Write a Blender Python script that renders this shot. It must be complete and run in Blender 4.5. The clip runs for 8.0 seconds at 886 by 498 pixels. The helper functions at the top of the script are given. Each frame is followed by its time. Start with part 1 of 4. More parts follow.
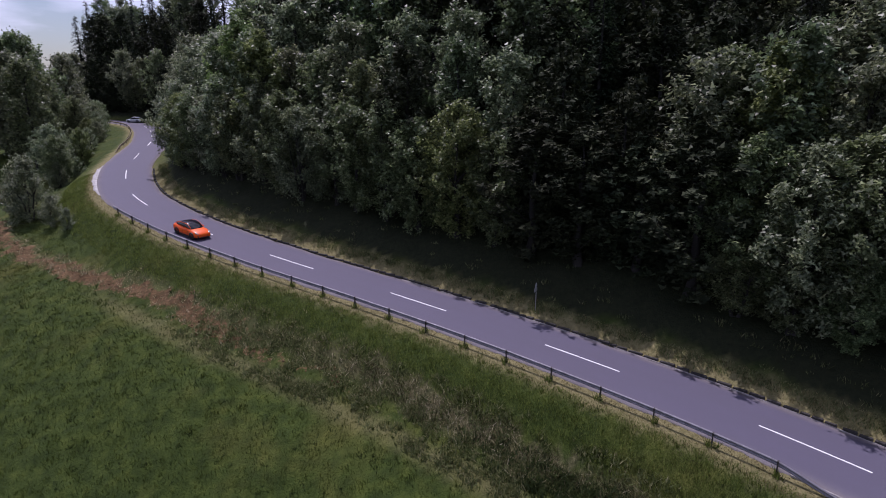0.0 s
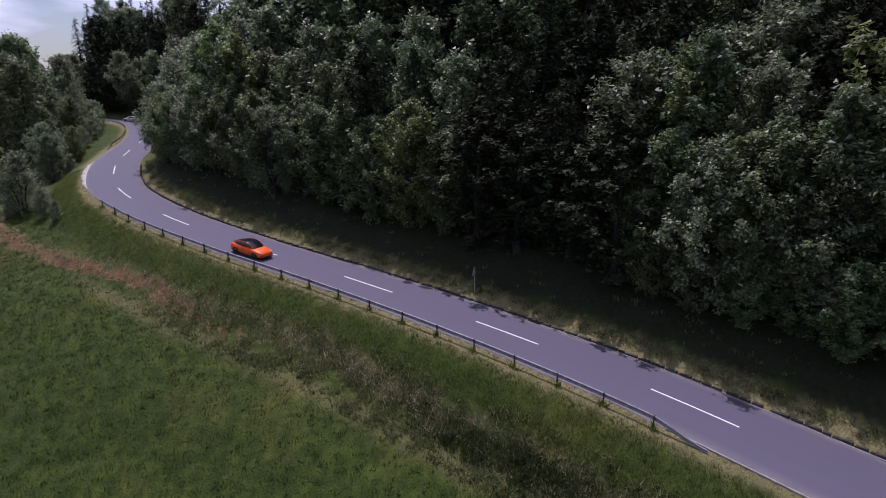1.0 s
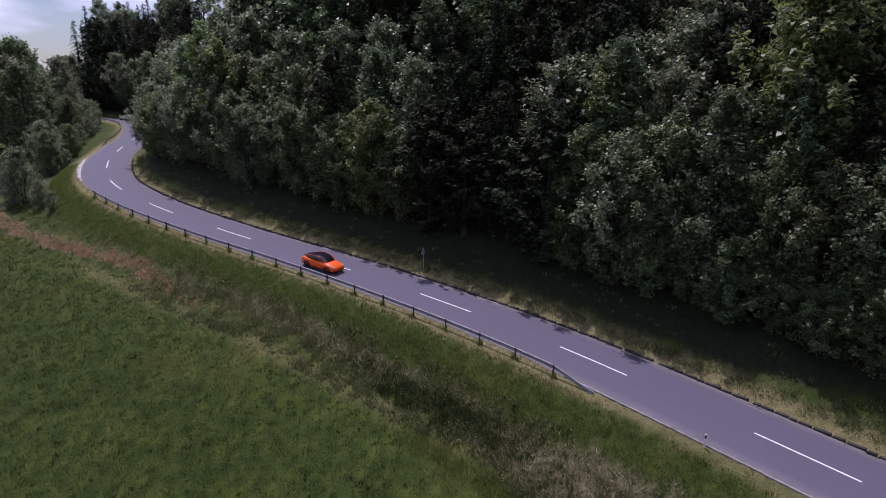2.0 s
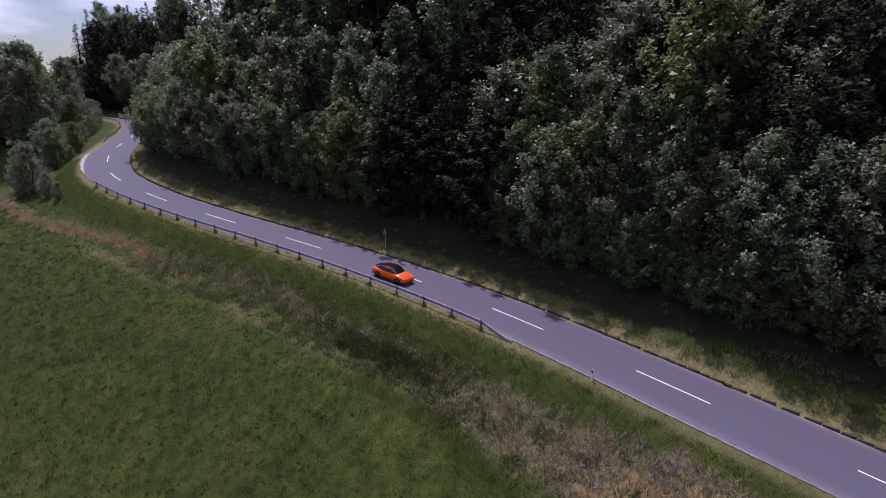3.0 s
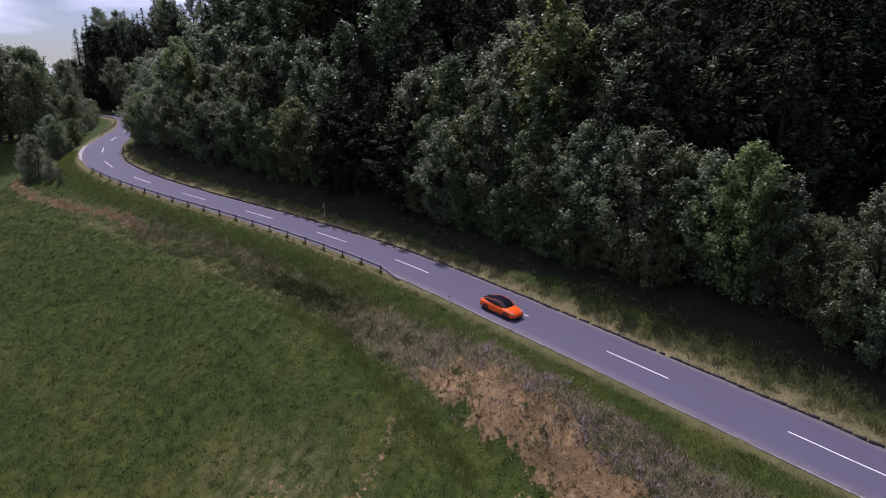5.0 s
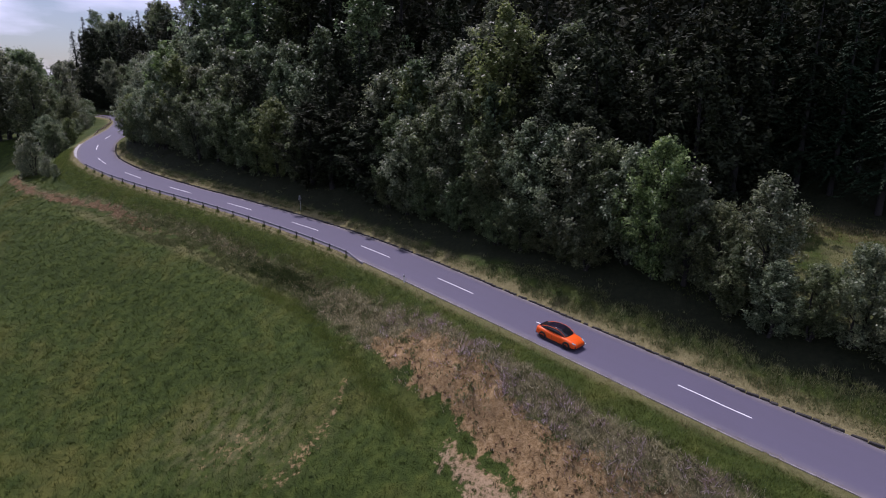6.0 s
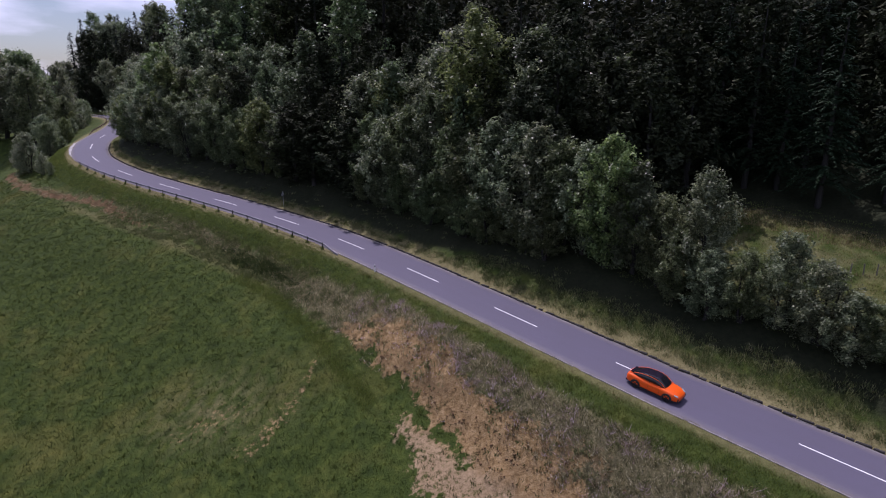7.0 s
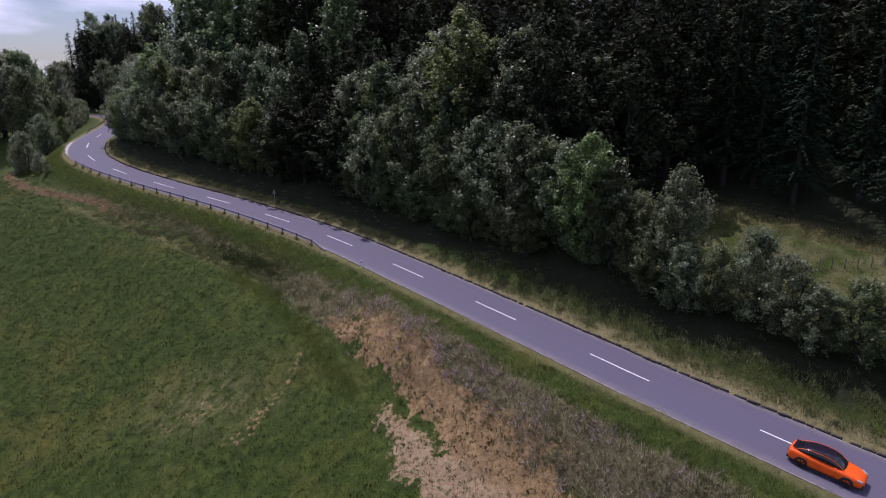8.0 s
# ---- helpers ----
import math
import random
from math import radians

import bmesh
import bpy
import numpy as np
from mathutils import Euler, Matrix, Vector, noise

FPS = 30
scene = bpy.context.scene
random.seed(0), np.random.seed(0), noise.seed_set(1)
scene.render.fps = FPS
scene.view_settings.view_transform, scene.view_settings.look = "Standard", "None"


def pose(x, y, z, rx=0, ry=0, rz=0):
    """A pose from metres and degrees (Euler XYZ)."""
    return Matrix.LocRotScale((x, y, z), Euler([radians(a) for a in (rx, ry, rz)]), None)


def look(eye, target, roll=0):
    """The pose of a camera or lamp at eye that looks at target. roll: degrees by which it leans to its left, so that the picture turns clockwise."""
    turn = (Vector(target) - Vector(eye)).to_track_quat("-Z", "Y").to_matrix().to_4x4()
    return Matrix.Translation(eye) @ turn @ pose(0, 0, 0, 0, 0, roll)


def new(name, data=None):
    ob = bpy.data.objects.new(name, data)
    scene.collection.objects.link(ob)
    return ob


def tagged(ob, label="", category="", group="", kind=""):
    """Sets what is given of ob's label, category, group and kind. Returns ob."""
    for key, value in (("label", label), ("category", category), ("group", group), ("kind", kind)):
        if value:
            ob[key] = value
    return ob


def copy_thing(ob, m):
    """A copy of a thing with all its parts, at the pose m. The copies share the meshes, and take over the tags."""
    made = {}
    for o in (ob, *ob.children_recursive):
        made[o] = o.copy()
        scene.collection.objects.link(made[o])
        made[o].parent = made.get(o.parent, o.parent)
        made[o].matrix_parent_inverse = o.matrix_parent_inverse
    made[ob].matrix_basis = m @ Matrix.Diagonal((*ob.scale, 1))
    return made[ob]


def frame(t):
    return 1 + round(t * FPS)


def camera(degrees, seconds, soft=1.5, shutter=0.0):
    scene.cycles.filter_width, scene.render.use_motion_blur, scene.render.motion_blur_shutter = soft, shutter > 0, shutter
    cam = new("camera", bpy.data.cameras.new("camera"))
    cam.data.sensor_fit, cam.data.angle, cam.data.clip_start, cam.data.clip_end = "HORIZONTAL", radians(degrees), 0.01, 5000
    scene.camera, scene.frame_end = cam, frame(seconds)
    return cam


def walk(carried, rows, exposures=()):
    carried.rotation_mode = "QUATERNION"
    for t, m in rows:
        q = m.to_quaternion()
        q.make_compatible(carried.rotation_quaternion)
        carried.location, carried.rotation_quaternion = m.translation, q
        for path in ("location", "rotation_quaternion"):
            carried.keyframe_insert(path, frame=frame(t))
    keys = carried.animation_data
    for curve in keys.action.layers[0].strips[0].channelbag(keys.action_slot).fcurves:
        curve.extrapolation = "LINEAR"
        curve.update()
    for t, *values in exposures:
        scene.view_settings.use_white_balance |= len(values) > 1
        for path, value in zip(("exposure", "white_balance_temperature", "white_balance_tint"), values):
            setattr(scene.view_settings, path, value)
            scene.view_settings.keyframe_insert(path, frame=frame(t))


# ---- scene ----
cam = camera(75.1, 8.0, soft=1.0)
METRES, EYE, TILT, LEAN, TURN = 63.4, 20.0, -15.0, 0.0, 0.0
ROWS = [
    (0.0, 0.0, 0.0, 0.0, 0.0, -0.0, 0.0),
    (0.5, 0.0404, -0.031, -0.0075, 0.29, -0.04, -0.06),
    (1.0, 0.0859, -0.0733, -0.0189, 0.49, -0.03, -0.14),
    (1.5, 0.127, -0.1206, -0.0318, 0.51, -0.04, -0.15),
    (3.0, 0.2451, -0.3107, -0.0825, 0.56, -0.08, -0.12),
    (3.5, 0.2854, -0.3756, -0.1002, 0.59, -0.06, -0.14),
    (4.0, 0.3311, -0.4461, -0.1188, 0.6, -0.09, -0.15),
    (4.5, 0.374, -0.5095, -0.1354, 0.6, -0.09, -0.17),
    (6.0, 0.5006, -0.6771, -0.1793, 0.53, -0.06, -0.12),
    (6.5, 0.5345, -0.7143, -0.1886, 0.54, -0.07, -0.11),
    (7.0, 0.5644, -0.7421, -0.1958, 0.59, -0.06, -0.11),
    (7.5, 0.5835, -0.7593, -0.2001, 0.6, -0.1, -0.08),
    (8.0, 0.5956, -0.769, -0.202, 0.61, -0.14, -0.06),
]
EXPOSURE, KELVIN, TINT = -0.34, 5850.0, 30.0
walk(cam, [(t, pose(0, 0, EYE, TILT, LEAN, TURN) @ pose(METRES * x, METRES * y, METRES * z, 90 + pitch, roll, yaw)) for t, x, y, z, yaw, pitch, roll in ROWS],
     [(0.0, EXPOSURE, KELVIN, TINT), (8.0, EXPOSURE, KELVIN, TINT)])

# ---- world, sun, exposure ----
SUN_AZ, SUN_EL = -24.0, 64.0          # degrees from +y towards +x, and above the horizon
world = bpy.data.worlds.new("sky")
scene.world = world
world.use_nodes = True
wn, wl = world.node_tree.nodes, world.node_tree.links
wbg = wn["Background"]
sky = wn.new("ShaderNodeTexSky")
sky.sky_type = "NISHITA"
sky.sun_disc = False
sky.sun_elevation, sky.sun_rotation = radians(SUN_EL), radians(SUN_AZ)
sky.dust_density, sky.air_density = 1.5, 1.0
wtc = wn.new("ShaderNodeTexCoord")
wmap = wn.new("ShaderNodeMapping")
wmap.inputs["Scale"].default_value = (1.0, 1.0, 3.5)
wno = wn.new("ShaderNodeTexNoise")
wno.inputs["Scale"].default_value, wno.inputs["Detail"].default_value = 4.6, 8.0
wra = wn.new("ShaderNodeValToRGB")
wra.color_ramp.elements[0].position, wra.color_ramp.elements[1].position = 0.42, 0.64
wmix = wn.new("ShaderNodeMix")
wmix.data_type = "RGBA"
wmix.inputs["B"].default_value = (10.5, 10.8, 12.4, 1)
wl.new(wtc.outputs["Generated"], wmap.inputs["Vector"])
wl.new(wmap.outputs["Vector"], wno.inputs["Vector"])
wl.new(wno.outputs["Fac"], wra.inputs["Fac"])
wl.new(wra.outputs["Color"], wmix.inputs["Factor"])
wl.new(sky.outputs["Color"], wmix.inputs["A"])
wl.new(wmix.outputs["Result"], wbg.inputs["Color"])
wbg.inputs["Strength"].default_value = 0.105

sun_data = bpy.data.lights.new("sun", "SUN")
sun_data.energy, sun_data.angle, sun_data.color = 4.8, radians(0.6), (1.0, 0.95, 0.87)
sun = new("sun", sun_data)
az, el = radians(SUN_AZ), radians(SUN_EL)
sun.matrix_world = look((200 * math.sin(az) * math.cos(el), 200 * math.cos(az) * math.cos(el), 200 * math.sin(el)), (0, 0, 0))

# ---- the road's line and the lie of the land ----
LINE = [(170, -119, -16.0), (116, -65, -10.6), (61.9, -10.7, -5.0), (51.1, -0.15, -3.6), (40.7, 10.8, -2.4), (30.4, 21.7, -1.25), (19.7, 32.2, -0.05), (8.2, 41, 1.25),
        (-4.4, 49.1, 2.65), (-17.3, 56.6, 4.1), (-30.0, 65.3, 5.6), (-40.9, 75.5, 7.2), (-48.5, 88.7, 8.8), (-53.3, 102, 9.9), (-58.8, 118, 10.9), (-72.3, 145, 11.5),
        (-83.4, 161, 12.0), (-98, 172.5, 12.5), (-119, 182, 12.8), (-165, 186, 12.6)]
HALF = 3.4          # half the carriageway


def spline(pts, n):
    p = [np.array(q, float) for q in pts]
    p = [2 * p[0] - p[1]] + p + [2 * p[-1] - p[-2]]
    out = []
    for i in range(1, len(p) - 2):
        a, b, c, d = p[i - 1:i + 3]
        m1, m2 = (c - a) / 2, (d - b) / 2
        for k in range(n):
            u = k / n
            out.append((2 * u**3 - 3 * u * u + 1) * b + (u**3 - 2 * u * u + u) * m1 + (-2 * u**3 + 3 * u * u) * c + (u**3 - u * u) * m2)
    out.append(p[-2])
    return np.array(out)


fine = spline(LINE, 40)
run = np.r_[0, np.cumsum(np.linalg.norm(np.diff(fine[:, :2], axis=0), axis=1))]
run -= run[80]          # s = 0 at the third point of the line
RS = np.arange(math.ceil(run[0]), run[-1], 1.0)
RP = np.stack([np.interp(RS, run, fine[:, k]) for k in range(3)], 1)
RT = np.gradient(RP[:, :2], axis=0)
RT /= np.linalg.norm(RT, axis=1)[:, None]
RN = np.stack([RT[:, 1], -RT[:, 0]], 1)          # towards the wood


def on_road(s, d=0.0, dz=0.0):
    """A place s metres along the road and d metres to its wooded side."""
    x, y, z = (np.interp(s, RS, RP[:, k]) for k in range(3))
    nx, ny = np.interp(s, RS, RN[:, 0]), np.interp(s, RS, RN[:, 1])
    return np.stack(np.broadcast_arrays(x + d * nx, y + d * ny, z + dz), -1)


def heading(s):
    return math.atan2(float(np.interp(s, RS, RT[:, 1])), float(np.interp(s, RS, RT[:, 0])))


def locate(x, y):
    """Along the road, off the road, and the road's blended height, for arrays of x and y."""
    x, y = np.asarray(x, float).ravel(), np.asarray(y, float).ravel()
    s, d, z = np.empty(len(x)), np.empty(len(x)), np.empty(len(x))
    for a in range(0, len(x), 20000):
        b = slice(a, a + 20000)
        dx, dy = x[b, None] - RP[None, :, 0], y[b, None] - RP[None, :, 1]
        dist = np.sqrt(dx * dx + dy * dy)
        i = dist.argmin(1)
        k = np.arange(len(i))
        dmin = dist[k, i]
        w = np.exp(-(dist - dmin[:, None]) / (0.6 + 0.16 * dmin[:, None]))
        z[b] = (w * RP[None, :, 2]).sum(1) / w.sum(1)
        side = dx[k, i] * RN[i, 0] + dy[k, i] * RN[i, 1]
        along = dx[k, i] * RT[i, 0] + dy[k, i] * RT[i, 1]
        s[b] = RS[i] + along
        d[b] = np.where(side >= 0, 1, -1) * dmin
    return s, d, z


def step(a, b, x):
    u = np.clip((x - a) / (b - a), 0, 1)
    return u * u * (3 - 2 * u)


RISE = ((0, -.15), (3.6, -.13), (4.3, .10), (5.5, .8), (8, 2.3), (12, 4.1), (20, 7.2), (27, 9.6), (45, 17), (80, 29), (150, 42), (300, 48), (3000, 60))
FALL = ((0, -.15), (3.3, -.14), (3.6, -.05), (5, -.3), (6.5, -.9), (9.5, -3.3), (13, -4.3), (16, -5.2), (20, -7.3), (24, -9.6), (28, -11.7), (40, -16.5), (60, -20), (120, -24), (3000, -40))
BANK = ((0, -.15), (3.3, -.14), (3.6, -.04), (6, -.1), (8, -.3), (9.3, -.9), (11, -2.6), (13.6, -5.2), (17, -6.5), (20, -7.6), (28, -11.5), (40, -16.5), (60, -20), (120, -24), (3000, -40))


def height(s, d, z):
    up = np.interp(d, *zip(*RISE)) * (1 - step(296, 330, s) * step(8, 14, d))
    low = np.interp(-d, *zip(*FALL)) * (1 - 0.8 * step(156, 182, s) * (1 - step(30, 60, -d)))
    bank = np.interp(-d, *zip(*BANK))
    w = step(24, 46, s)
    return z + np.where(d > 0, up, w * low + (1 - w) * bank)


def wobble(x, y, size, seed):
    """Smooth noise about 0, on arrays."""
    rng = np.random.RandomState(seed)
    out = np.zeros(np.shape(x))
    for k in range(9):
        a, p = k * 2.4 + rng.uniform(-0.5, 0.5), rng.uniform(0, 2 * math.pi)
        f = 2 * math.pi / size * rng.uniform(0.45, 2.0)
        out = out + np.sin(f * (x * math.cos(a) + y * math.sin(a)) + p + 1.1 * np.sin(0.73 * f * (y * math.cos(a) - x * math.sin(a)) + 2 * p))
    return out / 3.6


def ground_z(x, y):
    s, d, z = locate(x, y)
    x, y = np.asarray(x, float).ravel(), np.asarray(y, float).ravel()
    h = height(s, d, z)
    rough = step(4, 9, np.abs(d))
    h += rough * (0.16 * wobble(x, y, 9, 3) + 0.07 * wobble(x, y, 2.7, 4))
    soil = soil_mask(s, d, x, y)
    h += soil * (0.16 * wobble(x, y, 2.4, 5) + 0.42 * np.abs(wobble(s * 0.25, d, 2.0, 6)) + 0.12 * np.abs(wobble(s, d * 0.4, 1.6, 7)))
    return h, s, d


# the cut bank beside the meadow, metres off the road by metres along it: top and foot of the brushwood, top and foot of the bare earth
BRUSH_TOP = ((0, 8.2), (12, 8.3), (21, 7.7), (37.5, 6.6), (50, 7.8), (61, 8.8), (72, 8.6), (85, 7.8))
BRUSH_FOOT = ((0, 13.2), (12, 12.9), (18.5, 11.5), (23, 11.0), (31, 9.6), (37, 9.6), (42, 12.4), (46, 12.6), (57, 11.6), (71, 10.5), (85, 9.4))
EARTH_TOP = ((0, 13.2), (12, 12.7), (14.5, 12.2), (18.5, 11.3), (23, 10.8), (31, 9.1), (40, 8.6), (44, 11.4), (48, 12.4))
EARTH_FOOT = ((0, 17.0), (14, 15.9), (17.7, 15.2), (22.5, 14.2), (28, 12.9), (36, 12.6), (47, 12.9))


def soil_mask(s, d, x, y):
    """Bare earth: the cut bank, the flat below it, the far bank and a worn path."""
    shift = 0.2 * np.clip(s - 112, 0, 40)
    a = -d + 0.55 * wobble(x, y, 6, 11) + 0.4 * wobble(x, y, 2.2, 16)
    top, foot = np.interp(s, *zip(*EARTH_TOP)), np.interp(s, *zip(*EARTH_FOOT))
    near = step(top - 0.9, top + 0.5, a) * (1 - step(foot - 0.7, foot + 0.5, a)) * (1 - step(40, 46, s + 1.5 * wobble(x, y, 3, 26)))
    upper = 0.72 * np.exp(-(((s - 12.5) / 4.5) ** 2 + ((a - 10.9) / 1.0) ** 2)) + 0.55 * np.exp(-(((s - 33) / 5) ** 2 + ((a - 8.3) / 1.0) ** 2))
    far = 0.80 * step(8.2, 9.0, a - shift) * (1 - step(9.8, 11.0, a - shift)) * step(92, 106, s) * (1 - step(142, 152, s))
    mid = 0.60 * step(9.6, 10.2, a) * (1 - step(10.5, 11.2, a)) * step(76, 90, s) * (1 - step(104, 112, s))
    u = np.clip((-d - 16) / 4, 0, 1)
    path = 0.40 * np.exp(-((s - 41.5 + 3.6 * u + 0.6 * wobble(x, y, 5, 17)) / (1.1 + 0.4 * u)) ** 2) * step(15.4, 16.4, -d) * (1 - step(25, 29, -d))
    patch = 0.36 * np.exp(-(((s - 44 - 0.5 * (-d - 25)) / 3.6) ** 2 + ((d + 26.5) / 5) ** 2))
    a = a + 0.5 * wobble(x, y, 1.2, 25)
    rim = np.interp(s, (8, 16.5, 19.2, 27.6), (21.5, 19.8, 18.8, 16.0))
    flat = 0.66 * step(14.6, 15.4, a) * (1 - step(rim - 0.5, rim + 1.4, a)) * (1 - step(25.5, 29.5, s))
    return np.clip(np.maximum.reduce([near, upper, far, mid, path, patch, flat]), 0, 1)


def pale_mask(s, d, x, y):
    return step(14.6, 15.8, -d + 0.5 * wobble(x, y, 3, 24)) * (1 - step(28, 34, s))


def red_mask(s, d, x, y):
    """The redder earth of the far bank."""
    return step(70, 92, s)


def brush_mask(s, d, x, y):
    """Cut, dead brushwood on the bank."""
    shift = 0.2 * np.clip(s - 112, 0, 40)
    a = -d + 0.35 * wobble(x, y, 5, 12) + 0.4 * wobble(x, y, 1.9, 20)
    top, foot = np.interp(s, *zip(*BRUSH_TOP)), np.interp(s, *zip(*BRUSH_FOOT))
    b = step(top - 0.5, top + 0.4, a) * (1 - step(foot - 0.8, foot + 0.5, a)) * (1 - step(80, 98, s))
    return b + 0.32 * step(7.6, 8.4, a - shift) * (1 - step(9.4, 10.6, a - shift)) * step(80, 100, s) * (1 - step(140, 150, s))


def verge_mask(s, d, x, y):
    a = -d + 0.25 * wobble(x, y, 3, 13)
    w = 4.9 + 0.3 * step(50, 60, s)
    left = (1 - step(w - 0.5, w + 0.4, a)) * step(0, 1, -d) * (0.55 + 0.45 * step(46, 56, s))
    b = d + 0.35 * wobble(x, y, 3, 14)
    right = (1 - step(4.7, 5.9, b)) * step(0, 1, d) * (1 - 0.9 * step(140, 160, s))
    dry = 0.45 * np.exp(-(((s - 46 + 0.7 * (d + 25)) / 6.5) ** 2 + ((d + 25.5) / 5.5) ** 2)) * step(-0.5, 0.5, wobble(x, y, 2.6, 18) + 0.5 * wobble(x, y, 1.1, 19))
    dry = dry + 0.45 * step(11.0, 11.8, -d) * (1 - step(12.2, 13.4, -d)) * step(52, 70, s) * (1 - step(110, 120, s))
    pasture = 0.48 * step(12, 15, d) * (1 - step(28, 30, d)) * (1 - step(14, 22, s)) * step(-0.8, 0.9, wobble(x, y, 5, 27))
    return left + right + dry + pasture


def wood_shade_mask(s, d, x, y):
    # woodland floor, drawn out to where the trees' shade ends
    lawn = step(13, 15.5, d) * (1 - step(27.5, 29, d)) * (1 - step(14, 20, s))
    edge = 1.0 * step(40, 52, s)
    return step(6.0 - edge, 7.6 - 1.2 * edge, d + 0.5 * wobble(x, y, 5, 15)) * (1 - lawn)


# ---- materials ----
def node_material(name):
    m = bpy.data.materials.new(name)
    m.use_nodes = True
    n, l = m.node_tree.nodes, m.node_tree.links
    return m, n, l, n["Principled BSDF"]


def noise_tex(n, l, scale, detail=4.0, rough=0.55, vec=None):
    t = n.new("ShaderNodeTexNoise")
    t.inputs["Scale"].default_value, t.inputs["Detail"].default_value, t.inputs["Roughness"].default_value = scale, detail, rough
    if vec is not None:
        l.new(vec, t.inputs["Vector"])
    return t.outputs["Fac"]


def ramp(n, l, fac, *stops):
    r = n.new("ShaderNodeValToRGB")
    e = r.color_ramp.elements
    while len(e) < len(stops):
        e.new(0.5)
    for k, (p, c) in enumerate(stops):
        e[k].position = p
        e[k].color = (*c, 1) if len(c) == 3 else c
    l.new(fac, r.inputs["Fac"])
    return r.outputs["Color"]


def mix(n, l, fac, a, b, mode="MIX"):
    x = n.new("ShaderNodeMix")
    x.data_type, x.blend_type = "RGBA", mode
    for sock, v in (("Factor", fac), ("A", a), ("B", b)):
        if isinstance(v, (int, float)):
            x.inputs[sock].default_value = v
        elif isinstance(v, tuple):
            x.inputs[sock].default_value = (*v, 1)
        else:
            l.new(v, x.inputs[sock])
    return x.outputs["Result"]


def math_node(n, l, op, a, b):
    x = n.new("ShaderNodeMath")
    x.operation = op
    for k, v in enumerate((a, b)):
        if isinstance(v, (int, float)):
            x.inputs[k].default_value = v
        else:
            l.new(v, x.inputs[k])
    return x.outputs[0]


def bump(n, l, bsdf, fac, strength, distance):
    b = n.new("ShaderNodeBump")
    b.inputs["Strength"].default_value, b.inputs["Distance"].default_value = strength, distance
    l.new(fac, b.inputs["Height"])
    l.new(b.outputs["Normal"], bsdf.inputs["Normal"])


def plain(name, color, rough=0.5, metal=0.0, vary=0.12, scale=6.0, spec=0.5, coat=0.0):
    m, n, l, p = node_material(name)
    tc = n.new("ShaderNodeTexCoord").outputs["Object"]
    f = noise_tex(n, l, scale, 5, 0.6, tc)
    dark = tuple(c * (1 - vary) for c in color)
    light = tuple(min(1, c * (1 + vary)) for c in color)
    l.new(ramp(n, l, f, (0.3, dark), (0.7, light)), p.inputs["Base Color"])
    p.inputs["Roughness"].default_value, p.inputs["Metallic"].default_value = rough, metal
    p.inputs["Specular IOR Level"].default_value = spec
    p.inputs["Coat Weight"].default_value = coat
    p.inputs["Coat Roughness"].default_value = 0.04
    return m


def attr(n, name):
    a = n.new("ShaderNodeAttribute")
    a.attribute_name = name
    return a.outputs["Fac"]


def grass_colour(n, l, pos):
    """Meadow green with yellowed and darker patches at two scales."""
    big = noise_tex(n, l, 0.11, 5, 0.6, pos)
    small = noise_tex(n, l, 0.9, 5, 0.65, pos)
    green = ramp(n, l, small, (0.25, (0.016, 0.028, 0.005)), (0.5, (0.036, 0.055, 0.009)), (0.75, (0.070, 0.090, 0.016)))
    dry = ramp(n, l, small, (0.25, (0.062, 0.066, 0.013)), (0.75, (0.125, 0.114, 0.028)))
    fac = ramp(n, l, big, (0.50, (0, 0, 0)), (0.70, (0.65, 0.65, 0.65)))
    return mix(n, l, fac, green, dry)


